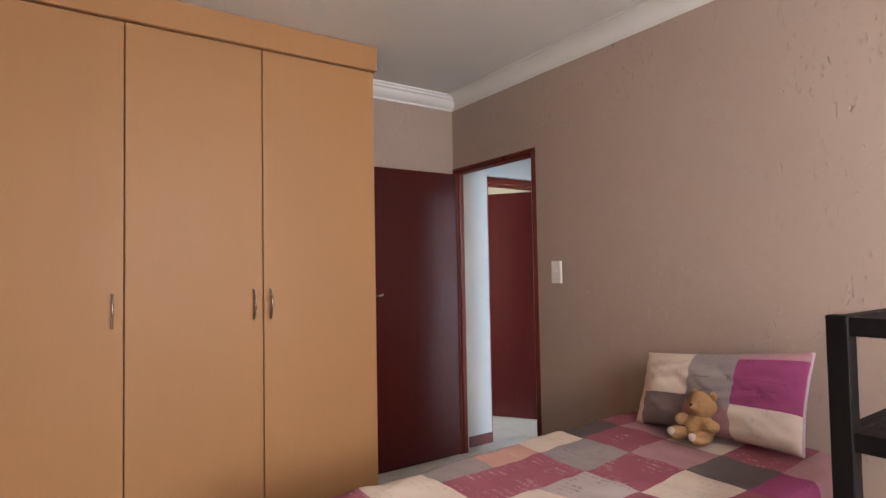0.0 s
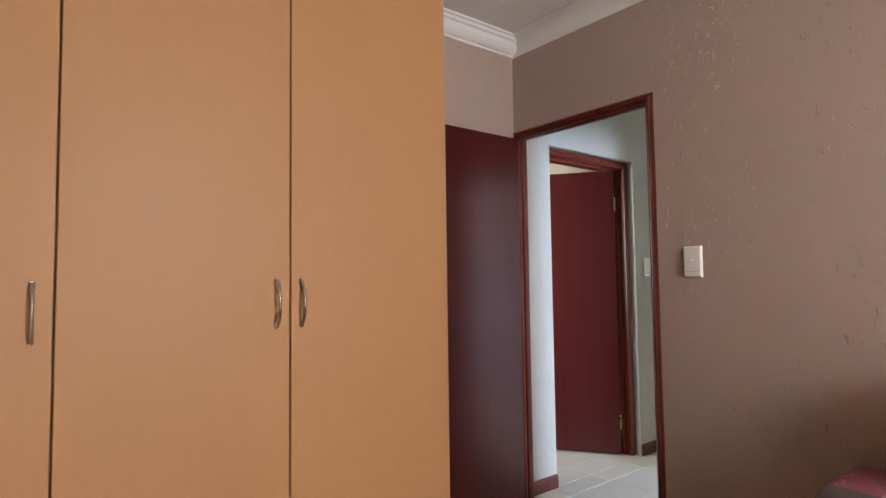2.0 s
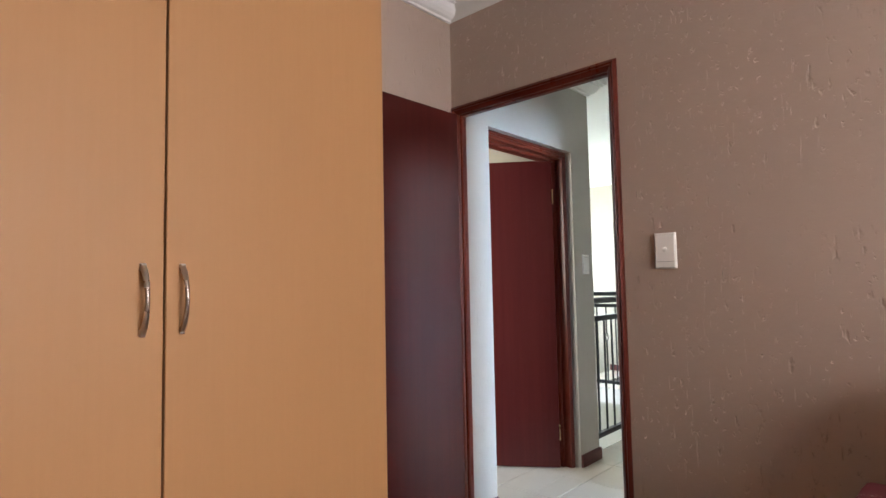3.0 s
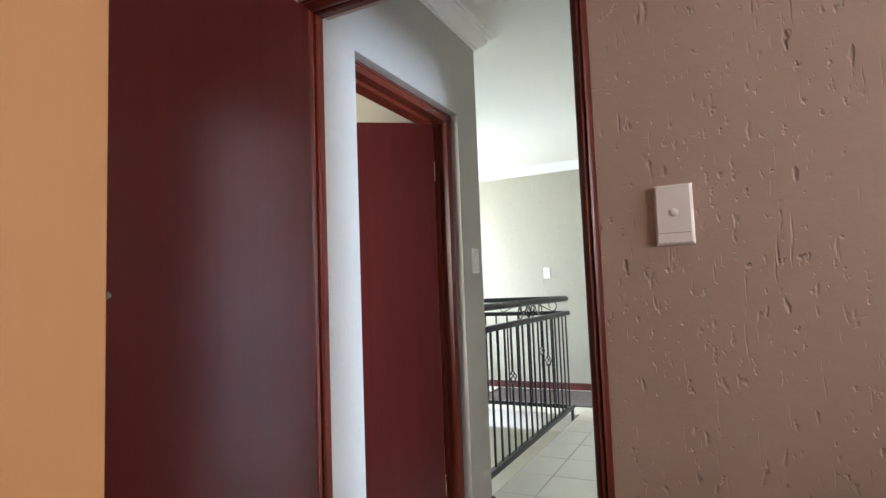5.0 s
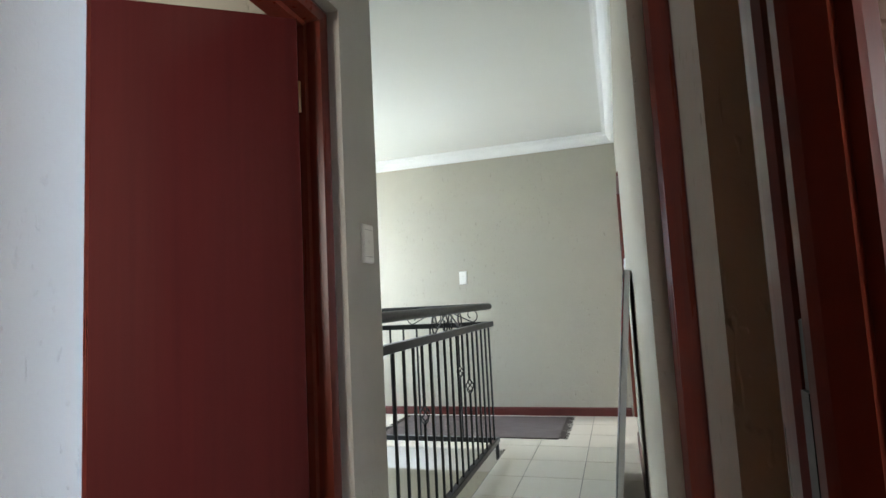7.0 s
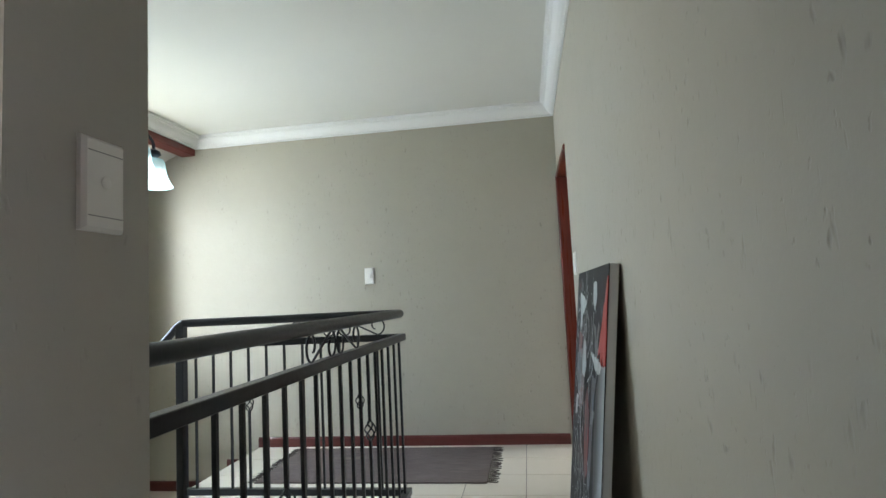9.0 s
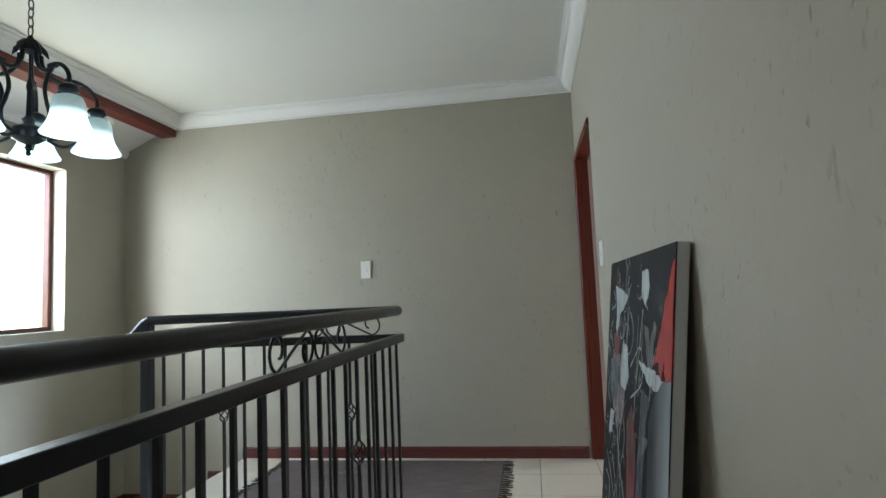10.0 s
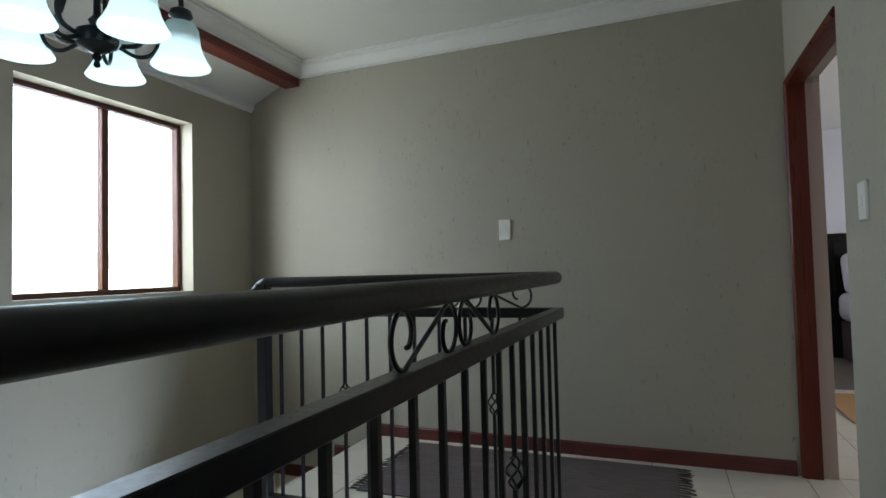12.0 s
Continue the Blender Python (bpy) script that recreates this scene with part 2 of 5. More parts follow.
def mesh_of(name, bm, material, smooth=False):
    bmesh.ops.recalc_face_normals(bm, faces=bm.faces[:])
    me = bpy.data.meshes.new(name)
    bm.to_mesh(me)
    bm.free()
    for m in material if isinstance(material, (list, tuple)) else (material,):
        me.materials.append(m)
    if smooth:
        me.shade_smooth()
        me.set_sharp_from_angle(angle=radians(40))
    return me


def part(name, bm, material, parent, label="", smooth=False):
    ob = new(name, mesh_of(name, bm, material, smooth))
    ob.parent = parent
    if label:
        ob["label"] = label
    return ob


def thing(name, label, category, at=(0, 0, 0), turn=0.0, group="", kind=""):
    ob = new(name)
    ob.matrix_world = pose(*at, 0, 0, turn)
    return tagged(ob, label, category, group, kind)


def structure(name, bm, material, label, category="", smooth=False):
    return tagged(new(name, mesh_of(name, bm, material, smooth)), label, category or name.split("_")[0], "", "structure")


def slab(bm, axis, a0, a1, u0, u1, z0, z1, openings=()):
    """An upright wall from a0 to a1 along its thickness axis, with openings (u0, u1, z0, z1) right through."""
    us = sorted({u0, u1, *[v for o in openings for v in o[:2]]})
    zs = sorted({z0, z1, *[v for o in openings for v in o[2:]]})
    us, zs = [u for u in us if u0 <= u <= u1], [z for z in zs if z0 <= z <= z1]

    def solid(i, j):
        if not (0 <= i < len(us) - 1 and 0 <= j < len(zs) - 1):
            return False
        u, z = (us[i] + us[i + 1]) / 2, (zs[j] + zs[j + 1]) / 2
        return not any(o[0] < u < o[1] and o[2] < z < o[3] for o in openings)

    verts = {}

    def vert(a, u, z):
        key = (a, u, z)
        if key not in verts:
            verts[key] = bm.verts.new((a, u, z) if axis == "x" else (u, a, z))
        return verts[key]

    def face(*keys):
        bm.faces.new([vert(*k) for k in keys])

    for i in range(len(us) - 1):
        for j in range(len(zs) - 1):
            if not solid(i, j):
                continue
            p, q, r, s = us[i], us[i + 1], zs[j], zs[j + 1]
            for a in (a0, a1):
                face((a, p, r), (a, q, r), (a, q, s), (a, p, s))
            if not solid(i - 1, j):
                face((a0, p, r), (a1, p, r), (a1, p, s), (a0, p, s))
            if not solid(i + 1, j):
                face((a0, q, r), (a1, q, r), (a1, q, s), (a0, q, s))
            if not solid(i, j - 1):
                face((a0, p, r), (a1, p, r), (a1, q, r), (a0, q, r))
            if not solid(i, j + 1):
                face((a0, p, s), (a1, p, s), (a1, q, s), (a0, q, s))


# ---------------------------------------------------------------- the plan
CEIL = 2.605
XD, XD2 = 2.445, 2.585          # the bedroom's door wall
YB = 3.437                       # the bedroom's back wall, behind the wardrobe
YL = 3.488                       # the passage's wall with the second door
YR = 2.62                        # the passage's long wall
XF = 7.494                       # the landing's end wall
YW = 6.11                        # the window wall
XW, YS = -1.56, -1.05            # the bedroom's far sides
XC = 3.95                        # the passage's corner
LOW = -2.75                      # the storey below

# bedroom walls
bm = bmesh.new()
slab(bm, "x", XD, XD2, YS, YB, -0.1, CEIL, [(2.567, YB, -0.1, 2.078)])
structure("wall_bedroom_door", bm, [WALL_BED], "taupe hand-trowelled plaster wall round the bedroom door")
bm = bmesh.new()
slab(bm, "y", YB, YB + 0.05, XW, XD, -0.1, CEIL)
structure("wall_bedroom_back", bm, WALL_BED, "taupe plaster wall behind the wardrobe and open door")
bm = bmesh.new()
slab(bm, "x", XW - 0.2, XW, YS, YB, -0.1, CEIL)
structure("wall_bedroom_west", bm, WALL_BED, "taupe plaster bedroom wall")
bm = bmesh.new()
slab(bm, "y", YS - 0.2, YS, XW - 0.2, XD2, -0.1, CEIL, [(0.3, 1.9, 0.85, 2.35)])
structure("wall_bedroom_south", bm, WALL_BED, "taupe plaster wall with the bedroom window")
bm = bmesh.new()
box(bm, XW - 0.2, XD2 - 0.02, YS - 0.2, YB, CEIL, CEIL + 0.1)
structure("ceiling_bedroom", bm, CEILING, "smooth white bedroom ceiling")

# passage, landing and stairwell walls
O2 = (2.806, 3.700, -0.1, 2.072)
bm = bmesh.new()
slab(bm, "y", YL, YL + 0.16, XD2 - 0.14, XC, -0.1, CEIL, [O2])
structure("wall_passage_left", bm, WALL_PASSAGE, "beige plaster passage wall with a deep doorway")
bm = bmesh.new()
slab(bm, "y", YR - 0.15, YR, XD2, XF, -0.1, CEIL, [(2.72, 3.485, -0.1, 2.06), (6.595, XF, -0.1, 2.045)])
structure("wall_passage_right", bm, WALL_LONG, "long beige plaster wall with knocks and scratches")
bm = bmesh.new()
slab(bm, "x", XF, XF + 0.2, 2.47, YW + 0.2, LOW, CEIL + 0.2)
structure("wall_landing_end", bm, WALL_HALL, "beige plaster end wall of the landing with small gouges")
bm = bmesh.new()
slab(bm, "y", YW, YW + 0.2, XC - 0.16, XF, LOW, CEIL + 0.2, [(5.845, 6.93, 1.0, 2.105)])
structure("wall_stairwell_window", bm, WALL_HALL, "beige plaster stairwell wall with a timber window")
bm = bmesh.new()
slab(bm, "x", XC - 0.16, XC, YL + 0.16, YW, LOW, CEIL + 0.2)
structure("wall_stairwell_side", bm, WALL_HALL, "beige plaster wall closing the stairwell")
bm = bmesh.new()
# the opening is added to let the unseen fill lamp through
slab(bm, "y", 3.50, 3.56, XC, XF, LOW, -0.16, [(4.4, 6.0, LOW, -0.5)])
structure("wall_below_landing", bm, WALL_HALL, "plaster wall under the landing edge")
bm = bmesh.new()
box(bm, XD2 - 0.02, XF, YR - 0.15, 5.66, CEIL, CEIL + 0.1)
structure("ceiling_landing", bm, CEILING, "smooth white landing ceiling")
bm = bmesh.new()
prism(bm, [(0, 0.0), (0, 0.08), (-0.45, -0.115), (-0.45, -0.195)], (XC, 5.66, 2.475 + 0.08), (XF - XC, 0, 0), (0, -1, 0))
structure("ceiling_slope", bm, CEILING, "sloped white ceiling strip down to the window wall")

# floors: a screed under the tiles
bm = bmesh.new()
box(bm, XW - 0.2, XD2 + 0.0, YS - 0.2, YB, -0.15, -0.003)
box(bm, XD2, XC, 2.47, YL, -0.15, -0.003)
box(bm, XC, XF, 2.47, 3.575, -0.15, -0.003)
box(bm, 6.30, XF, 3.575, 5.12, -0.15, -0.003)
structure("floor", bm, GROUT, "grouted screed under the cream floor tiles")
bm = bmesh.new()
box(bm, XC - 0.2, XF, 1.5, YW + 0.2, LOW - 0.1, LOW)
structure("floor_below", bm, TILE, "cream tiled floor of the storey below")

# cornices
COVE = [(0, 0), (0, -0.094), (0.014, -0.094), (0.014, -0.083), (0.03, -0.078), (0.046, -0.066), (0.058, -0.05), (0.066, -0.03), (0.082, -0.026), (0.084, -0.012), (0.10, -0.010), (0.10, 0)]


def cornice(name, runs, label):
    ob = thing(name, label, "cornice", kind="structure")
    for start, along, out, *ends in runs:
        bm = bmesh.new()
        prism(bm, COVE, start, along, out, mitre=ends[0] if ends else (0, 0))
        part("moulding", bm, CORNICE, ob)
    return ob


cornice("cornice_bedroom", [((1.515, YB, CEIL), (XD - 1.515, 0, 0), (0, -1, 0)), 
                            ((XW, YS, CEIL), (XD - XW, 0, 0), (0, 1, 0)), ((XW, YS, CEIL), (0, 2.87 - YS, 0), (1, 0, 0))], "white moulded plaster cornice round the bedroom")
cornice("cornice_landing", [((XD2, YR, CEIL), (XF - XD2, 0, 0), (0, 1, 0)), ((XF, YR, CEIL), (0, 5.66 - YR, 0), (-1, 0, 0)),
                            ((XD2, YL, CEIL), (XC - XD2, 0, 0), (0, -1, 0), (0, 1)), ((XC, YL, CEIL), (0, 5.66 - YL, 0), (1, 0, 0), (1, 0)), ((XC, 5.66, CEIL), (XF - XC, 0, 0), (0, -1, 0))], "white moulded plaster cornice round the landing")
bm = bmesh.new()
prism(bm, [(0, 0), (0, -0.092)] + [(0.10 - 0.094 * math.cos(a), -0.094 + 0.088 * math.sin(a)) for a in [k * math.pi / 20 for k in range(11)]] + [(0.10, 0)], (XD, YS, CEIL), (0, YB - YS, 0), (-1, 0, 0))
structure("cornice_door_wall", bm, CEILING, "smooth white cove between the taupe wall and ceiling", "cornice", True)
bm = bmesh.new()
prism(bm, [(0, 0), (0, -0.04), (0.016, -0.04), (0.02, -0.025), (0.035, -0.018), (0.035, 0.012)], (XC, YW, 2.36), (XF - XC, 0, 0), (0, -1, 0))
structure("cornice_window_wall", bm, CORNICE, "narrow white moulding under the sloped ceiling", "cornice")
bm = bmesh.new()
box(bm, XC, XF, 5.662, 5.79, 2.455, 2.56, 0.006)
structure("beam", bm, BEAM, "red-stained timber beam under the ceiling")

# skirtings
SK = [(0, 0), (0, 0.078), (0.006, 0.078), (0.013, 0.066), (0.014, 0)]


def skirting(name, runs, label="red-brown timber skirting board"):
    ob = thing(name, label, "skirting", kind="structure")
    for start, along, out in runs:
        bm = bmesh.new()
        prism(bm, SK, start, along, out)
        part("board", bm, SKIRT, ob)
    return ob


skirting("baseboard_passage", [((XD2, YL, 0), (O2[0] - XD2, 0, 0), (0, -1, 0)), ((O2[1] + 0.004, YL, 0), (XC - O2[1] - 0.004, 0, 0), (0, -1, 0)), ((XC, YL - 0.014, 0), (0, 0.10, 0), (1, 0, 0))])
skirting("baseboard_landing", [((XF, YR + 0.03, 0), (0, 5.13 - YR - 0.03, 0), (-1, 0, 0))])
skirting("baseboard_long_wall", [((3.49, YR, 0), (6.59 - 3.49, 0, 0), (0, 1, 0))])


# ---------------------------------------------------------------- doors
def door_frame(name, label, w, h, depth, face=0.045, stop=0.012, leaf=0.045, both=True, beaded=False):
    """A rebated timber door frame: opening plane in x and z, depth in +y; origin at one foot's outer corner."""
    ob = thing(name, label, "door frame", kind="structure")
    prof = [(0, 0), (face * 0.22, -0.004), (face * 0.36, -0.008), (face * 0.50, -0.002), (face * 0.64, -0.008), (face * 0.78, -0.004), (face, 0.002), (face, leaf), (face + stop, leaf + 0.002), (face + stop, depth), (0, depth)]
    if beaded:
        prof[6:-1] = [(face, 0.002), (face + 0.004, 0.007), (face + 0.005, 0.014), (face + 0.003, 0.021), (face - 0.008, 0.024), (face - 0.008, 0.030), (face + 0.003, 0.033), (face + 0.006, 0.040), (face + 0.006, 0.064), (face + 0.002, depth)]
    for nm, pts in (("jamb", (lambda x, y, z: (x, y, z))), ("jamb", (lambda x, y, z: (w - x, y, z))))[:2 if both else 1]:
        bm = bmesh.new()
        lo = [bm.verts.new(pts(x, y, 0)) for x, y in prof]
        hi = [bm.verts.new(pts(x, y, h - x)) for x, y in prof]
        k = len(prof)
        for i in range(k):
            bm.faces.new((lo[i], lo[(i + 1) % k], hi[(i + 1) % k], hi[i]))
        bm.faces.new(lo), bm.faces.new(hi)
        part(nm, bm, FRAME, ob)
    bm = bmesh.new()
    a = [bm.verts.new((x, y, h - x)) for x, y in prof]
    b = [bm.verts.new((w - x, y, h - x)) for x, y in prof]
    k = len(prof)
    for i in range(k):
        bm.faces.new((a[i], a[(i + 1) % k], b[(i + 1) % k], b[i]))
    bm.faces.new(a), bm.faces.new(b)
    part("head", bm, FRAME, ob)
    return ob


def door_leaf(name, label, w=0.80, h=2.03, t=0.04):
    """A flush timber door, hinge edge at x = 0, leaf along +x, faces at y = 0 and t."""
    ob = thing(name, label, "door")
    bm = bmesh.new()
    box(bm, 0, w, 0, t, 0.008, h, 0.002)
    part("leaf", bm, MAHOGANY, ob)
    for z in (0.22, h - 0.24):
        bm = bmesh.new()
        tube(bm, [(-0.004, -0.004, z - 0.05), (-0.004, -0.004, z + 0.05)], 0.006, 8)
        part("hinge", bm, BRASS, ob, "brass butt hinge")
    return ob


def lever_handle(parent, x, z, y, side):
    bm = bmesh.new()
    box(bm, x - 0.02, x + 0.02, min(y, y + side * 0.008), max(y, y + side * 0.008), z - 0.11, z + 0.08, 0.003)
    part("handle_plate", bm, STEEL, parent, "steel lock plate")
    bm = bmesh.new()
    tube(bm, [(x, y + side * 0.008, z), (x, y + side * 0.040, z), (x - 0.012, y + side * 0.048, z), (x - 0.06, y + side * 0.048, z - 0.006), (x - 0.10, y + side * 0.046, z - 0.002), (x - 0.115, y + side * 0.044, z + 0.004)], 0.0065, 8)
    part("lever", bm, STEEL, parent, "steel lever handle", True)


def strike_plate(parent, at, turn):
    bm = bmesh.new()
    box(bm, -0.010, 0.010, 0, 0.002, -0.065, 0.065, 0.001)
    # solid black block in place of the shade inside the keep's hole
    bm2 = bmesh.new()
    box(bm2, -0.006, 0.006, 0.0025, 0.005, -0.03, 0.03)
    p = part("strike_plate", bm, BRONZE, parent, "tarnished dark strike plate")
    q = part("keep_hole", bm2, IRON, p)
    p.matrix_local = Matrix.Translation(at) @ Matrix.Rotation(turn, 4, "Z")
    return p


f1 = door_frame("door_frame_bedroom", "red-brown timber frame round the open bedroom door", 0.869, 2.078, 0.07, 0.036, 0.0, beaded=True)
f1.matrix_world = Matrix.Translation((XD - 0.006, 3.436, 0)) @ Matrix.Rotation(radians(-90), 4, "Z")
strike_plate(f1, (0.869 - 0.036, 0.022, 1.03), radians(90))
d1 = door_leaf("door_bedroom", "dark mahogany flush door standing open against the wall", 0.80, 2.035)
d1.matrix_world = Matrix.Translation((XD - 0.012, 3.39, 0)) @ Matrix.Rotation(radians(180), 4, "Z") @ Matrix.Translation((0, -0.04, 0))
lever_handle(d1, 0.75, 1.178, 0.04, 1)

f2 = door_frame("door_frame_second", "reddish timber frame set deep in the passage doorway", O2[1] - O2[0], 2.072, 0.116, 0.045, 0.016, 0.05)
f2.matrix_world = Matrix.Translation((O2[0], YL + 0.042, 0))
d2 = door_leaf("door_second", "dark mahogany flush door ajar into the next room", 0.78, 2.018)
d2.matrix_world = Matrix.Translation((O2[1] - 0.070, YL + 0.115, 0)) @ Matrix.Rotation(radians(125), 4, "Z")

f3 = door_frame("door_frame_bathroom", "dark timber frame of the bathroom doorway", 0.765, 2.06, 0.075, 0.045)
f3.matrix_world = Matrix.Translation((3.485, YR - 0.042, 0)) @ Matrix.Rotation(radians(180), 4, "Z")
strike_plate(f3, (0.057, 0.062, 1.13), radians(-90))
f4 = door_frame("door_frame_landing", "red-brown timber frame at the landing's far doorway", XF - 6.595, 2.045, 0.085, 0.03, 0.0, 0.045, False)
f4.matrix_world = Matrix.Translation((XF, YR + 0.006, 0)) @ Matrix.Rotation(radians(180), 4, "Z")

# ---------------------------------------------------------------- rooms behind the doors
# thin added skin: its pale pink stands in for light on the reveal
bm = bmesh.new()
box(bm, XF - 0.004, XF - 0.0005, 2.471, YR - 0.082, 0.0, 2.014)
structure("wall_reveal", bm, WALL_BATH, "far doorway's reveal, coloured pale pink for the far room's light", "wall")
bm = bmesh.new()
slab(bm, "x", 1.85, 2.05, 3.65, 6.0, -0.1, CEIL, [(4.2, 5.5, 0.95, 2.1)])
slab(bm, "y", 5.95, 6.0, 2.05, XC - 0.16, -0.1, CEIL)
structure("wall_second_room", bm, WALL_HALL, "plain cream walls of the room behind the ajar door")
bm = bmesh.new()
box(bm, 2.0, XC - 0.16, YL + 0.16, 6.0, CEIL, CEIL + 0.1)
structure("ceiling_second_room", bm, CEILING, "white ceiling of the room behind the ajar door")
bm = bmesh.new()
box(bm, 2.0, XC - 0.16, YL, 6.0, -0.15, -0.003)
structure("floor_second_room", bm, GROUT, "grouted floor of the room behind the ajar door")

bm = bmesh.new()
slab(bm, "x", 4.4, 4.5, -1.1, YR - 0.15, -0.1, CEIL)
slab(bm, "y", -1.2, -1.1, XD2, 4.5, -0.1, CEIL, [(2.62, 3.7, 0.6, 2.1)])
slab(bm, "x", XD2, XD2 + 0.02, -1.1, 1.9, -0.1, CEIL)
structure("wall_bathroom", bm, WALL_BATH, "pink plaster walls above the bathroom tiles")
bm = bmesh.new()
box(bm, XD2, 4.5, -1.2, YR - 0.15, CEIL, CEIL + 0.1)
structure("ceiling_bathroom", bm, CEILING, "white bathroom ceiling")
bm = bmesh.new()
box(bm, XD2, 4.5, -1.2, 2.47, -0.15, 0.0)
structure("floor_bathroom", bm, TILE, "cream bathroom floor")

bm = bmesh.new()
slab(bm, "x", 11.7, 11.8, -1.6, 2.47, -0.1, CEIL)
slab(bm, "y", -1.7, -1.6, 6.0, 11.8, -0.1, CEIL, [(8.2, 10.4, 0.9, 2.2)])
slab(bm, "x", 6.0, 6.1, -1.6, 2.47, -0.1, CEIL)
slab(bm, "y", 2.47, 2.57, XF + 0.2, 11.8, -0.1, CEIL)
structure("wall_far_room", bm, WALL_ROOM, "pale grey plaster walls of the far bedroom")
bm = bmesh.new()
box(bm, 6.0, 11.8, -1.7, 2.47, CEIL, CEIL + 0.1)
structure("ceiling_far_room", bm, CEILING, "white ceiling of the far bedroom")
bm = bmesh.new()
box(bm, 6.0, 11.8, -1.7, 2.47, -0.15, -0.003)
structure("floor_far_room", bm, GROUT, "grouted floor of the far bedroom")


# ---------------------------------------------------------------- windows and daylight
def window(name, label, x0, x1, z0, z1, mullions, t=0.05):
    """A timber window in the plane y = 0, with glass."""
    ob = thing(name, label, "window", kind="structure")
    fr = 0.03
    bars = [(x0, x0 + fr, z0, z1), (x1 - fr, x1, z0, z1), (x0 + fr, x1 - fr, z0, z0 + fr), (x0 + fr, x1 - fr, z1 - fr, z1)]
    for a, b, c, d in bars:
        bm = bmesh.new()
        box(bm, a, b, 0, t, c, d, 0.004)
        part("window_frame", bm, WINDOW_TIMBER, ob)
    edges = [x0 + fr]
    for m in mullions:
        bm = bmesh.new()
        box(bm, m - 0.021, m + 0.021, 0.002, t - 0.002, z0 + fr, z1 - fr, 0.004)
        part("mullion", bm, WINDOW_TIMBER, ob)
        edges += [m - 0.021, m + 0.021]
    edges.append(x1 - fr)
    for a, b in zip(edges[::2], edges[1::2]):
        bm = bmesh.new()
        box(bm, a - 0.004, b + 0.004, t / 2 - 0.003, t / 2 + 0.003, z0 + fr - 0.004, z1 - fr + 0.004)
        pane = part("pane", bm, GLASS, ob, "clear window glass")
        pane.visible_shadow = False
    return ob


def glass_material():
    n = Nodes("window_glass")
    n.bsdf.inputs["Transmission Weight"].default_value = 1.0
    n.bsdf.inputs["IOR"].default_value = 1.02
    return n.done((0.97, 0.99, 0.98, 1), 0.0)


GLASS = glass_material()
w1 = window("window_1", "two-light timber stairwell window full of bright daylight", 5.845, 6.93, 1.0, 2.105, [6.395])
w1.matrix_world = Matrix.Translation((0, YW + 0.10, 0))
w2 = window("window_2", "wide timber bedroom window", 0.3, 1.9, 0.85, 2.35, [1.1])
w2.matrix_world = Matrix.Translation((0, YS - 0.15, 0))


SKY_BLUE, PALE, LAWN, PAVING = (0.80, 0.93, 1.0, 1), (0.98, 0.98, 1.0, 1), (0.92, 0.98, 0.74, 1), (1.0, 0.90, 0.78, 1)


def daylight(name, x0, x1, y0, y1, z0, z1, strength, above, below):
    bm = bmesh.new()
    box(bm, x0, x1, y0, y1, z0, z1)
    return tagged(new(name, mesh_of(name, bm, outdoors(name, strength, above, below))), "hazy overexposed daylight outside the window", "backdrop", "", "structure")


daylight("backdrop_stairwell", 2.6, 9.0, YW + 1.2, YW + 1.22, -0.3, 3.6, HALL_WINDOW, SKY_BLUE, LAWN)
daylight("backdrop_bedroom", -2.4, 2.8, YS - 1.42, YS - 1.4, 0.0, 3.6, BED_WINDOW, PAVING, (0.5, 0.45, 0.39, 1))
daylight("backdrop_bathroom", 2.0, 5.0, -2.32, -2.3, 0.2, 3.4, BATH_WINDOW, SKY_BLUE, PALE)
daylight("backdrop_far_room", 7.6, 11.0, -2.72, -2.7, 0.2, 3.4, ROOM_WINDOW, PALE, PALE)
daylight("backdrop_second_room", 0.98, 1.0, 3.9, 5.8, 0.2, 3.4, SECOND_WINDOW, PALE, PAVING)
HX0, HX1, HY0, HY1 = 3.04, 3.64, 2.75, 3.33

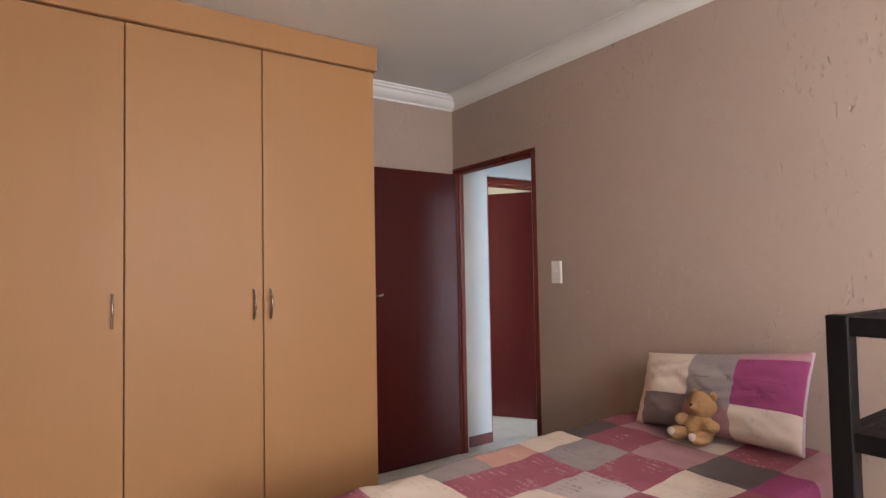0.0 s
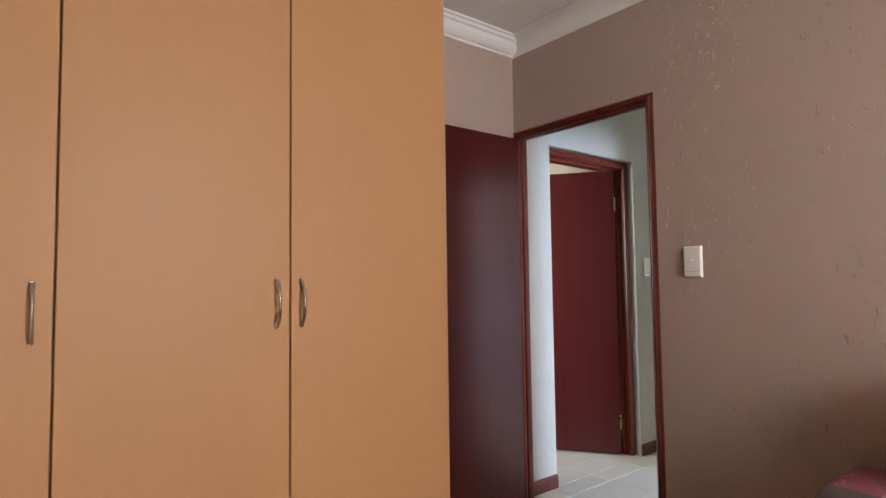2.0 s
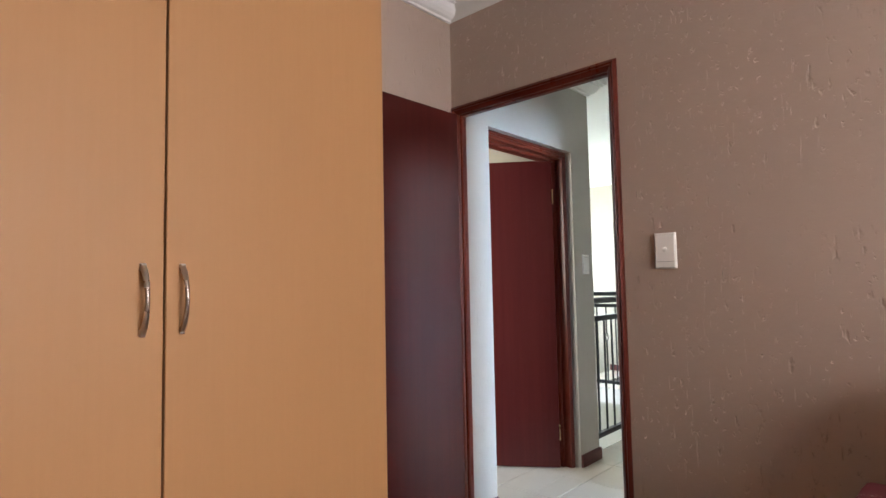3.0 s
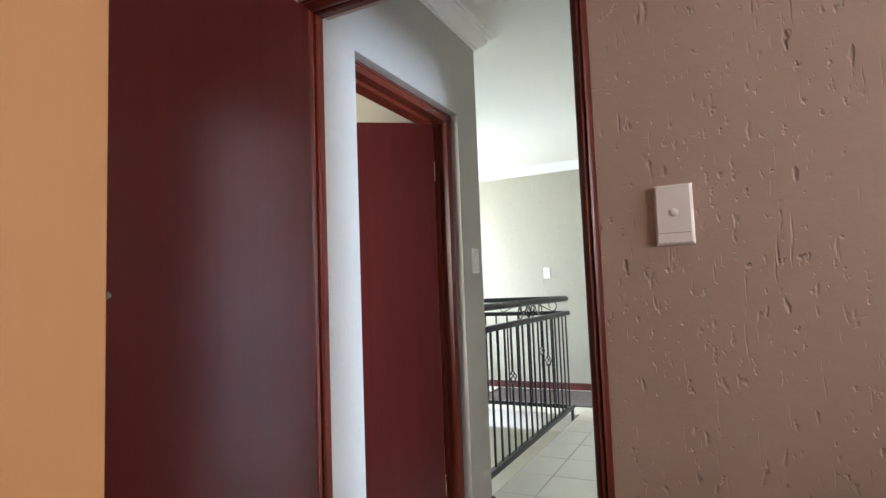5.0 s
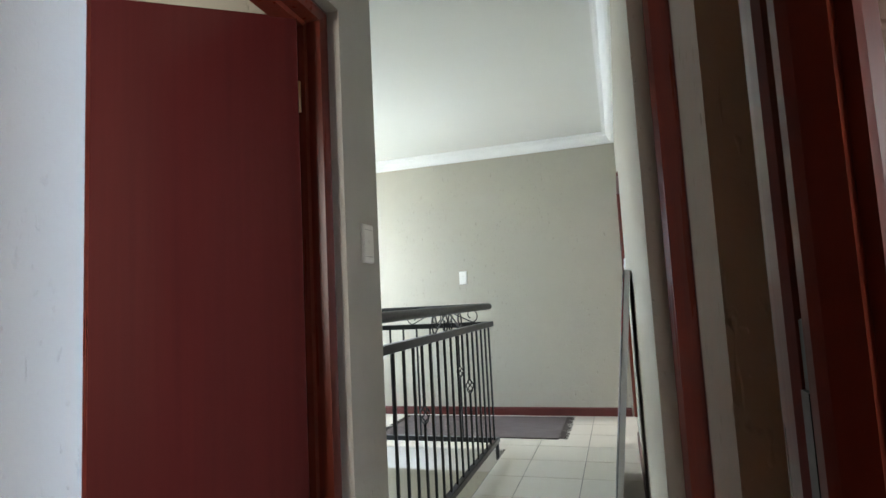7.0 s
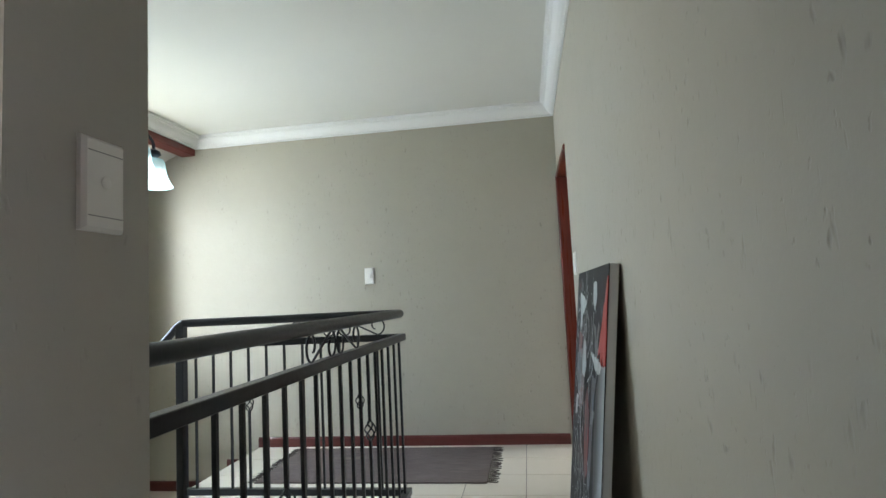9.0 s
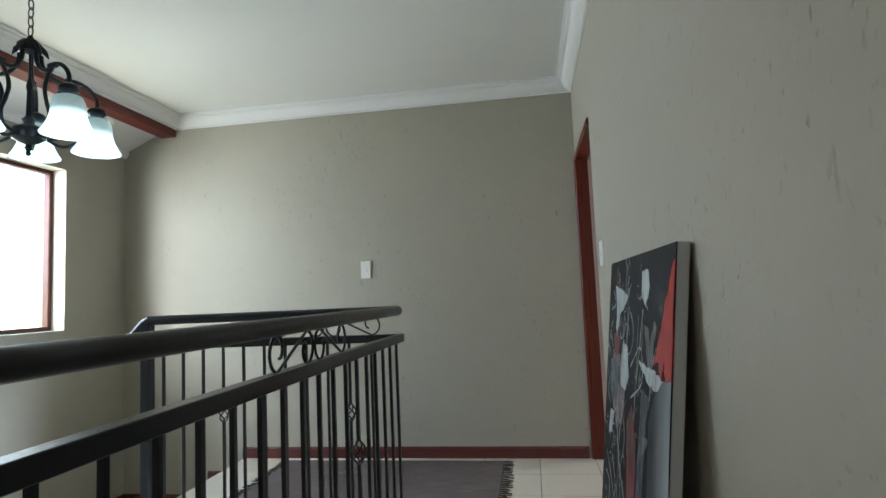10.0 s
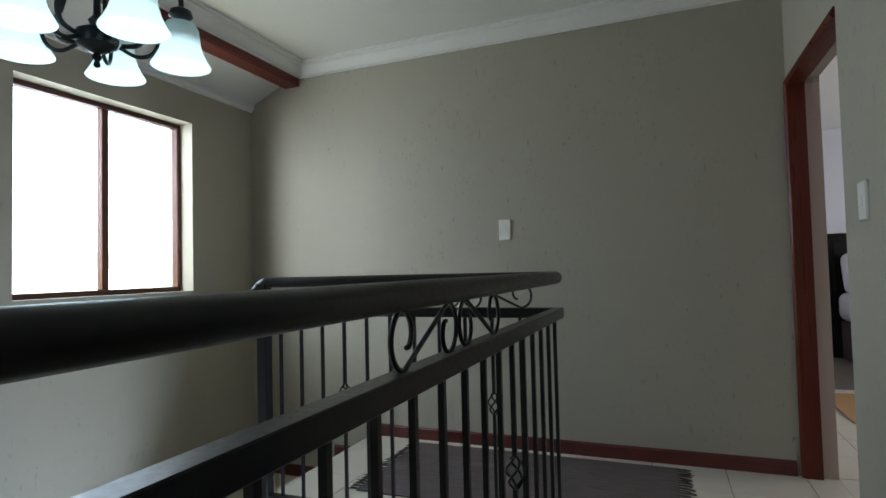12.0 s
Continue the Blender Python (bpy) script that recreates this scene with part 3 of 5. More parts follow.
# ---------------------------------------------------------------- bedroom things


def wardrobe():
    ob = thing("wardrobe", "built-in beech-effect wardrobe with tall doors up to the ceiling", "wardrobe")
    front, back, left, right = 2.88, YB - 0.002, XW + 0.004, 1.497
    bm = bmesh.new()
    box(bm, left, right, front + 0.02, back, 0.0, 2.45)
    part("carcass", bm, BEECH_EDGE, ob)
    bm = bmesh.new()
    box(bm, right + 0.0005, right + 0.006, front + 0.0195, back, 0.0, 2.462, 0.001)
    part("side_panel", bm, BEECH, ob)
    bm = bmesh.new()
    box(bm, left, right + 0.024, front - 0.018, back, 2.466, CEIL - 0.002, 0.003)
    part("fascia", bm, BEECH, ob)
    bm = bmesh.new()
    box(bm, left, right, front + 0.012, front + 0.03, 0.0, 0.055)
    part("plinth", bm, BEECH, ob)
    edges = [1.5055, 0.880, 0.280, -0.325, -0.93, -1.553]
    grips = ["l", "r", "r", "l", "r"]
    for (b, a), g in zip(zip(edges, edges[1:]), grips):
        bm = bmesh.new()
        box(bm, a + 0.0025, b - 0.0025, front, front + 0.018, 0.06, 2.460, 0.002)
        door = part("door", bm, BEECH, ob)
        x = a + 0.035 if g == "l" else b - 0.045
        bm = bmesh.new()
        pts = []
        for k in range(13):
            u = k / 12
            pts.append((x, front - 0.004 - 0.027 * math.sin(math.pi * u) ** 0.7, 1.118 + 0.137 * u))
        tube(bm, pts, [0.0055 + 0.001 * math.cos(2 * math.pi * k / 12) for k in range(13)], 10)
        for z in (1.118, 1.255):
            box(bm, x - 0.006, x + 0.006, front - 0.008, front + 0.001, z - 0.008, z + 0.008, 0.002)
        part("handle", bm, STEEL, door, "curved brushed steel handle", True)
    return ob


wardrobe()


def light_switch(name, label, at, normal_turn, lines, button):
    """A tall flush switch plate, face towards its own -y."""
    ob = thing(name, label, "light switch", at, normal_turn, group="light switches")
    bm = bmesh.new()
    w, h = 0.039, 0.0655
    ring = [(1.0, 0.0), (0.985, -0.006), (0.86, -0.0115)]
    loops = [[bm.verts.new((sx * (w - (1 - k) * w), y, sz * (h - (1 - k) * w))) for sx, sz in ((-1, -1), (1, -1), (1, 1), (-1, 1))] for k, y in ring]
    for p, q in zip(loops, loops[1:]):
        for i in range(4):
            bm.faces.new((p[i], p[(i + 1) % 4], q[(i + 1) % 4], q[i]))
    bm.faces.new(loops[-1])
    bm.faces.new(list(reversed(loops[0])))
    plate = part("plate", bm, PLASTIC, ob)
    for z in lines:
        bm = bmesh.new()
        box(bm, -0.032, 0.032, -0.0122, -0.011, z - 0.0006, z + 0.0006)
        part("groove", bm, PLASTIC_DARK, ob)
    if button:
        bm = bmesh.new()
        lathe(bm, [(0.0088, 0.0), (0.0088, 0.0016), (0.0072, 0.0028), (0.001, 0.0032)], 16)
        p = part("button", bm, PLASTIC, ob, "", True)
        p.matrix_local = Matrix.Translation((0.0, -0.0112, 0.004)) @ Matrix.Rotation(radians(90), 4, "X")
    else:
        bm = bmesh.new()
        box(bm, -0.014, 0.014, -0.016, -0.011, -0.018, 0.018, 0.002)
        part("rocker", bm, PLASTIC, ob)
    return ob


light_switch("light_switch", "cream push-button switch plate on the taupe bedroom wall", (XD, 2.408, 1.312), -90, (-0.040,), True)
light_switch("light_switch", "white switch plate beside the passage doorway", (3.846, YL, 1.32), 0, (-0.045, 0.045), True)
light_switch("light_switch", "white switch plate on the landing's end wall", (XF, 4.152, 1.336), -90, (), False)
light_switch("light_switch", "white switch plate on the long wall beside the far doorway", (6.372, YR, 1.292), 180, (), False)


def cloth(name, seed, cols, amount=0.28):
    """Soft printed cotton: rows of faded script and looping flourishes over one patch colour."""
    n = Nodes(name)
    v = n.coords(world_space=True, loc=(seed * 1.7, seed * 0.9, seed * 0.3))
    flat = n.coords(30.0, 120.0, 120.0, world_space=True, loc=(seed, seed, 0))
    letters = n.ramp(n.noise(flat, 1.0, 3, 0.6), (0.50, (0, 0, 0)), (0.56, (1, 1, 1)))
    lines = n.add("ShaderNodeTexWave", Scale=11.0, Distortion=0.6, Detail=1.0)
    n.link(v, lines.inputs["Vector"])
    rows = n.ramp(lines.outputs["Fac"], (0.62, (0, 0, 0)), (0.72, (1, 1, 1)))
    where = n.ramp(n.noise(v, 9.0, 2), (0.52, (0, 0, 0)), (0.58, (1, 1, 1)))
    script = n.math("MULTIPLY", n.math("MULTIPLY", letters, rows), where)
    loops = n.add("ShaderNodeTexNoise", Scale=13.0, Detail=3.0, Distortion=2.5)
    n.link(v, loops.inputs["Vector"])
    curl = n.ramp(loops.outputs[0], (0.485, (0, 0, 0)), (0.5, (1, 1, 1)), (0.515, (0, 0, 0)))
    curl = n.math("MULTIPLY", curl, n.ramp(n.noise(v, 6.0 + seed, 2), (0.53, (0, 0, 0)), (0.60, (1, 1, 1))))
    col = n.mix(n.math("MULTIPLY", n.math("MAXIMUM", script, curl), amount), cols[0], cols[1])
    col = n.mix(n.math("MULTIPLY", n.noise(v, 24.0, 4), 0.3), col, shade_of(cols[0], 0.7))
    weave = n.noise(v, 420.0, 2)
    creases = n.noise(v, 16.0, 3)
    return n.done(col, 0.88, n.bump(weave, 0.12, 0.001, n.bump(creases, 0.25, 0.012)), spec=0.15)


CREAM, ROSE, TAUPE, MAGENTA, MAUVE = (0.74, 0.62, 0.52, 1), (0.34, 0.108, 0.14, 1), (0.15, 0.12, 0.115, 1), (0.32, 0.065, 0.17, 1), (0.45, 0.255, 0.27, 1)
PATCHES = [cloth("cream_patch", 0, (CREAM, MAUVE), 0.35), cloth("rose_patch", 1, (ROSE, (0.66, 0.46, 0.46, 1)), 0.55), cloth("taupe_patch", 2, (TAUPE, (0.12, 0.09, 0.09, 1))),
           cloth("magenta_patch", 3, (MAGENTA, (0.17, 0.03, 0.09, 1)), 0.6), cloth("mauve_patch", 4, (MAUVE, ROSE)), cloth("grey_patch", 5, ((0.34, 0.29, 0.28, 1), (0.11, 0.09, 0.09, 1)), 0.45),
           cloth("peach_patch", 6, ((0.56, 0.33, 0.26, 1), CREAM)), cloth("butterfly_patch", 7, ((0.50, 0.42, 0.40, 1), (0.10, 0.06, 0.07, 1)), 0.7),
           cloth("stone_patch", 8, ((0.235, 0.19, 0.18, 1), (0.15, 0.12, 0.12, 1)))]
HEM = plain("lilac_hem", (0.55, 0.42, 0.50, 1), 0.9, vary=0.1)


def bed():
    ob = thing("bed", "single bed against the taupe wall with a low base", "bed")
    bm = bmesh.new()
    box(bm, 0.72, 2.42, 0.98, 1.82, 0.06, 0.33, 0.02, seg=2)
    part("base", bm, plain("bed_base", (0.25, 0.2, 0.18, 1), 0.9), ob)
    bm = bmesh.new()
    box(bm, 0.72, 2.42, 0.97, 1.83, 0.332, 0.575, 0.04, seg=3)
    part("mattress", bm, plain("mattress", (0.6, 0.57, 0.52, 1), 0.9), ob)
    for x in (0.82, 2.32):
        for y in (1.06, 1.74):
            bm = bmesh.new()
            lathe(bm, [(0.022, 0.0), (0.028, 0.06)], 12, (x, y, 0))
            part("leg", bm, BLACKWOOD, ob)
    return ob


bed()


def duvet():
    """A quilted cover: a draped grid whose squares carry the printed patches."""
    ob = thing("duvet", "patchwork duvet in pink, mauve, cream and taupe squares", "duvet")
    x0, x1, y0, y1, top = 0.66, 2.40, 0.955, 1.848, 0.598
    nx, ny, drop = 130, 84, 0.30
    bm = bmesh.new()
    lx, ly = x1 - x0, y1 - y0
    rows = []
    for j in range(ny + 1):
        s = -drop + (ly + 2 * drop) * j / ny
        row = []
        for i in range(nx + 1):
            u = -drop + (lx + drop) * i / nx
            over_x, over_y = max(0.0, -u), max(0.0, -s, s - ly)
            x, y = x0 + max(u, 0.0), y0 + min(max(s, 0.0), ly)
            z = top + 0.034 * min(1.0, max(0.0, (u - 0.45) / 0.9))
            r = 0.045
            for over in (over_x, over_y):
                if over > 0:
                    a = min(over / r, math.pi / 2)
                    z -= r * (1 - math.cos(a)) + max(0.0, over - r * math.pi / 2)
            if over_y > 0:
                side = -1 if s < 0 else 1
                y += side * (r * math.sin(min(over_y / r, math.pi / 2)) * 0.55 + 0.012 * math.sin(u * 13) * min(1, over_y / 0.1))
            if over_x > 0:
                x -= r * math.sin(min(over_x / r, math.pi / 2)) * 0.55 + 0.01 * math.sin(s * 14) * min(1, over_x / 0.1)
            p = Vector((u * 3.1, s * 3.1, 0.3))
            z += 0.017 * noise.noise(p) + 0.008 * noise.noise(p * 3.7) - 0.004
            z = max(z, 0.28)
            row.append(bm.verts.new((x, y, z)))
        rows.append(row)
    for row in rows:
        for k, vert in enumerate(row):
            row[k] = tuple(vert.co)
    bm.free()
    # squares of 0.24 by 0.225 m, row by row from the pillow to the foot; each row runs from the passage side inwards
    C, R, T, G, M, Y, P, B = 0, 1, 2, 3, 4, 5, 6, 7
    sewn = {5: (M, R, M, C, R, M, C), 4: (C, T, R, M, T, G, Y), 3: (R, C, Y, R, C, R, M), 2: (M, P, R, B, R, Y, C), 1: (C, Y, R, C, T, R, M), 0: (R, C, C, R, M, C, T), -1: (T, R, Y, M, C, R, P), -2: (C, M, R, C, R, T, C)}
    pick, quads = {}, collections.defaultdict(list)
    for j in range(ny):
        for i in range(nx):
            px, py = x0 - drop + (lx + drop) * (i + 0.5) / nx, y0 - drop + (ly + 2 * drop) * (j + 0.5) / ny
            a, b = math.floor((px - 0.90) / 0.24), math.floor((2.165 - py) / 0.225)
            pick[a, b] = sewn[min(max(a, -2), 5)][min(max(b, 0), 6)]
            quads[a, b].append((i, j))
    for key, cells in quads.items():
        bm, verts = bmesh.new(), {}
        for i, j in cells:
            corners = ((i, j), (i + 1, j), (i + 1, j + 1), (i, j + 1))
            for c in corners:
                if c not in verts:
                    verts[c] = bm.verts.new(rows[c[1]][c[0]])
            f = bm.faces.new([verts[c] for c in corners])
            f.smooth = True
        part("patch", bm, PATCHES[pick[key]], ob)
    return ob


duvet()


def pillow():
    ob = thing("pillow", "plump pillow in the matching pink patchwork, propped against the wall", "pillow")
    bm = bmesh.new()
    n, m, w, h, t = 60, 36, 0.70, 0.385, 0.075

    def slump(u, v):
        return ((v + 1) * (1 - 0.075 * (u + 1)) - 1) * h / 2 * (1 - 0.06 * (1 - u * u))

    def swell(u, v):
        edge = max(0.0, (1 - abs(u) ** 3.2)) * max(0.0, (1 - abs(v) ** 3.2))
        crease = 0.013 * noise.noise(Vector((u * 2.2 + v * 1.5, v * 4.0, 4.0))) + 0.004 * noise.noise(Vector((u * 9.0 - v * 5, v * 3.0, 9.0)))
        return (t + crease * 1.6) * edge ** 0.5

    for side in (1, -1):
        grid = []
        for j in range(m + 1):
            row = []
            for i in range(n + 1):
                u, v = 2 * i / n - 1, 2 * j / m - 1
                x, z = u * w / 2 * (1 - 0.045 * (1 - v * v)), slump(u, v)
                y = side * swell(u, v) + 0.004 * noise.noise(Vector((u * 3, v * 3, side)))
                row.append(bm.verts.new((x, y, z)))
            grid.append(row)
        for j in range(m):
            for i in range(n):
                f = bm.faces.new((grid[j][i], grid[j][i + 1], grid[j + 1][i + 1], grid[j + 1][i]))
                f.smooth = True
                u, v = (i + 0.5) / n, (j + 0.5) / m
                if side > 0:
                    k = (0 if v > 0.42 or u > 0.94 else 8) if u > 0.63 else ((5 if v > 0.3 else 4) if u > 0.35 else (3 if 0.36 < v < 0.88 else (4 if v >= 0.88 else 0)))
                    f.material_index = k
                else:
                    f.material_index = 1
    bmesh.ops.remove_doubles(bm, verts=bm.verts[:], dist=0.002)
    case = part("pillowcase", bm, PATCHES, ob)
    bm = bmesh.new()
    tube(bm, [(-0.346 + 0.012 * (1 - (k / 6 - 1) ** 2), 0.0, -0.19 + 0.38 * k / 12) for k in range(13)], 0.006, 6)
    part("piping", bm, HEM, ob, "pale lilac seam", True)
    # faded printed script, too worn to read
    ink, plum = plain("faded_ink", (0.19, 0.16, 0.16, 1), 0.9, vary=0.3), plain("plum_ink", (0.20, 0.035, 0.11, 1), 0.9, vary=0.3)
    rng = random.Random(8)

    def stroke(u0, u1, v, mat, thick, wobble):
        # a line of faded handwriting: short joined-up words with gaps between them
        u = u0
        while u < u1 - 0.01:
            stop = min(u1, u + rng.uniform(0.05, 0.16))
            k = max(5, int((stop - u) * 150))
            pts, slant = [], 0.0
            for i in range(k + 1):
                slant = 0.55 * slant + rng.uniform(-1, 1)
                uu = u + (stop - u) * i / k + 0.004 * math.sin(i * 1.7)
                vv = v + 0.55 * wobble * slant
                pts.append((uu * w / 2 * (1 - 0.045 * (1 - vv * vv)), swell(uu, vv) + 0.004 * noise.noise(Vector((uu * 3, vv * 3, 1))) + 0.0003, slump(uu, vv)))
            bm = bmesh.new()
            tube(bm, smooth_line(pts, 2), thick * 0.42, 5)
            part("printed_line", bm, mat, ob)
            u = stop + rng.uniform(0.012, 0.03)

    for u0, u1, v, th, wo in ((0.10, 0.24, 0.62, 0.0016, 0.02), (-0.04, 0.30, 0.42, 0.001, 0.004), (0.08, 0.28, 0.30, 0.003, 0.03), (-0.02, 0.30, 0.14, 0.0014, 0.02),
                              (-0.06, 0.20, -0.02, 0.0032, 0.03), (-0.10, 0.12, -0.22, 0.0012, 0.02), (-0.16, -0.08, 0.32, 0.004, 0.12)):
        stroke(u0 - 0.11, u1 - 0.11, v, ink, th, wo)
    for u0, u1, v, th, wo in ((-0.86, -0.36, 0.28, 0.0026, 0.05), (-0.80, -0.42, 0.08, 0.0036, 0.06), (-0.86, -0.50, -0.08, 0.0018, 0.03)):
        stroke(u0, u1, v, plum, th, wo)
    # leaning back, face towards the foot of the bed
    ob.matrix_world = Matrix.Translation((2.290, 1.380, 0.820)) @ Matrix.Rotation(radians(90), 4, "Z") @ Matrix.Rotation(radians(2.0), 4, "Y") @ Matrix.Rotation(radians(23), 4, "X")
    return ob


pillow()


def teddy():
    """One soft mesh of fused balls."""
    bm = bmesh.new()
    balls = [((0, 0, 0.055), (0.058, 0.05, 0.06)), ((0.0, -0.005, 0.145), (0.057, 0.052, 0.050)), ((0.0, -0.046, 0.137), (0.023, 0.02, 0.018)),
             ((-0.042, 0.004, 0.185), (0.018, 0.011, 0.018)), ((0.042, 0.004, 0.185), (0.018, 0.011, 0.018)),
             ((-0.066, -0.022, 0.075), (0.024, 0.035, 0.024)), ((0.066, -0.022, 0.075), (0.024, 0.035, 0.024)),
             ((-0.05, -0.06, 0.026), (0.027, 0.05, 0.026)), ((0.05, -0.06, 0.026), (0.027, 0.05, 0.026))]
    for c, r in balls:
        made = bmesh.ops.create_icosphere(bm, subdivisions=4, radius=1.0)["verts"]
        for v in made:
            k = 1 + 0.08 * noise.noise(v.co * 3.0 + Vector(c) * 40) + 0.035 * noise.noise(v.co * 14.0 + Vector(c) * 90)
            v.co = Vector(c) + Vector((v.co.x * r[0], v.co.y * r[1], v.co.z * r[2])) * k
    for c, r, idx in (((0.0, -0.064, 0.143), 0.007, 1), ((-0.02, -0.046, 0.158), 0.005, 1), ((0.02, -0.046, 0.158), 0.005, 1), ((-0.05, -0.103, 0.03), 0.016, 2), ((0.05, -0.103, 0.03), 0.016, 2)):
        before = set(bm.faces)
        bmesh.ops.create_icosphere(bm, subdivisions=2, radius=r, matrix=Matrix.Translation(c))
        for f in bm.faces:
            if f not in before:
                f.material_index = idx
    n = Nodes("plush")
    v = n.coords()
    fur = n.noise(v, 150.0, 4, 0.7)
    col = n.mix(fur, (0.40, 0.21, 0.085, 1), (0.72, 0.47, 0.25, 1))
    plush = n.done(col, 0.95, n.bump(fur, 1.0, 0.008), spec=0.1)
    ob = new("teddy_bear", mesh_of("teddy_bear", bm, [plush, IRON, plain("pad", (0.6, 0.5, 0.42, 1), 0.9)], True))
    ob.matrix_world = Matrix.Translation((2.145, 1.375, 0.638)) @ Matrix.Rotation(radians(-98), 4, "Z") @ Matrix.Rotation(radians(-10), 4, "X")
    return tagged(ob, "small golden-brown plush bear sitting against the pillow", "soft toy")


teddy()


def rack():
    ob = thing("shelf_rack", "open black wooden shelf rack standing beside the bed", "shelf")
    x0, x1, y0, y1, top, p = 1.60, 2.06, 0.195, 0.703, 1.213, 0.048
    for x in (x0, x1 - p):
        for y in (y0, y1 - p):
            bm = bmesh.new()
            box(bm, x, x + p, y, y + p, 0, top, 0.003)
            part("post", bm, BLACKWOOD, ob)
    for z0 in (top - 0.048, 0.893, 0.48, 0.12):
        for y in (y0 + 0.006, y1 - p + 0.006):
            bm = bmesh.new()
            box(bm, x0 + p, x1 - p, y, y + 0.034, z0, z0 + 0.045, 0.002)
            part("rail", bm, BLACKWOOD, ob)
        for x in (x0 + 0.006, x1 - p + 0.006):
            bm = bmesh.new()
            box(bm, x, x + 0.034, y0 + p, y1 - p, z0, z0 + 0.045, 0.002)
            part("rail", bm, BLACKWOOD, ob)
        if z0 < 1.0:
            bm = bmesh.new()
            box(bm, x0 + 0.041, x1 - 0.041, y0 + 0.041, y1 - 0.041, z0 + 0.02, z0 + 0.038, 0.001)
            part("shelf", bm, BLACKWOOD, ob)
    return ob


rack()

# ---------------------------------------------------------------- landing things


def s_scroll(u0, u1, zlo, zhi):
    """An S-shaped wrought-iron scroll between two rails: a full curl at each end, joined by a slanted bar."""
    R = (zhi - zlo) / 2
    cu, cz = u0 + R, (zlo + zhi) / 2
    low = []
    for k in range(23):
        f = k / 22
        a = math.radians(-50 + 320 * f)
        q = R * (0.36 + 0.64 * min(1.0, f / 0.42) ** 0.8)
        low.append((cu + 0.92 * q * math.cos(a), cz + q * math.sin(a)))
    return low + [(u0 + u1 - u, zlo + zhi - z) for u, z in reversed(low)]


def railing():
    ob = thing("railing", "black wrought-iron landing railing with round handrail and scrolls", "railing")
    ry, rx, ey = 3.62, 6.245, 4.97
    hz, sz0, sz1, bz0, bz1 = 1.059, 0.908, 0.946, 0.062, 0.098
    bm = bmesh.new()
    bend = [(rx - 0.03 + 0.03 * math.sin(a), ry + 0.03 - 0.03 * math.cos(a), hz) for a in [k * math.pi / 16 for k in range(9)]]
    tube(bm, [(XC - 0.005, ry, hz)] + bend + [(rx, ey - 0.005, hz)], 0.0235, 16)
    part("handrail", bm, IRON, ob, "", True)
    bm = bmesh.new()
    tube(bm, [(rx, ey - 0.012, hz + 0.003), (rx, ey + 0.02, hz - 0.012), (rx, ey + 0.155, hz - 0.150)], 0.0235, 16)
    part("stair_handrail", bm, IRON, ob, "sloping end of the handrail", True)
    for a0, a1, b0, b1 in ((XC + 0.001, rx + 0.02, ry - 0.019, ry + 0.019), (rx - 0.019, rx + 0.019, ry + 0.0195, ey)):
        for z0, z1, name in ((sz0, sz1, "upper_rail"), (bz0, bz1, "lower_rail")):
            bm = bmesh.new()
            box(bm, a0, a1, b0, b1, z0, z1, 0.002)
            part(name, bm, IRON, ob)
    bm = bmesh.new()
    box(bm, rx - 0.025, rx + 0.025, ey - 0.022, ey + 0.028, -0.2, hz - 0.004, 0.003)
    part("newel_post", bm, IRON, ob)
    for x, y in ((XC + 0.02, ry), (rx, ry)):
        bm = bmesh.new()
        box(bm, x - 0.012, x + 0.012, y - 0.012, y + 0.012, -0.06, bz0 + 0.001, 0.002)
        part("foot", bm, IRON, ob)
    # balusters, some with a twisted basket
    bar = bmesh.new()
    box(bar, -0.006, 0.006, -0.006, 0.006, bz1 - 0.002, sz0 + 0.002)
    bar_mesh = mesh_of("baluster", bar, IRON)

    def with_basket(z):
        bm = bmesh.new()
        box(bm, -0.006, 0.006, -0.006, 0.006, bz1 - 0.002, z - 0.038)
        box(bm, -0.006, 0.006, -0.006, 0.006, z + 0.038, sz0 + 0.002)
        for q in range(4):
            pts = []
            for k in range(13):
                f = k / 12
                a, r = q * math.pi / 2 + f * math.pi, 0.004 + 0.020 * math.sin(math.pi * f) ** 0.8
                pts.append((r * math.cos(a), r * math.sin(a), z - 0.042 + 0.084 * f))
            tube(bm, pts, 0.0036, 6)
        return mesh_of("basket_baluster", bm, IRON, True)

    basket_mesh = with_basket(0.575)
    spots = [(4.105 + 0.1215 * k, ry) for k in range(18)] + [(rx, ey - 0.09 - 0.1115 * k) for k in range(11)]
    for k, (x, y) in enumerate(spots):
        me = basket_mesh if k in (5, 12, 21, 27) else bar_mesh
        b = new("baluster", me)
        b.parent, b.location = ob, (x, y, 0)
    # scrolls
    for along, c in ((0, 5.165), (1, 4.0)):
        zlo, zhi = sz1, hz - 0.021
        left = s_scroll(c - 0.285, c - 0.004, zlo, zhi)
        runs = [left, [(2 * c - u, z) for u, z in left]]
        for pts in runs:
            bm = bmesh.new()
            tube(bm, [(u, ry, z) if along == 0 else (rx, u, z) for u, z in pts], 0.0045, 6)
            part("scroll", bm, IRON, ob, "", True)
    return ob


railing()


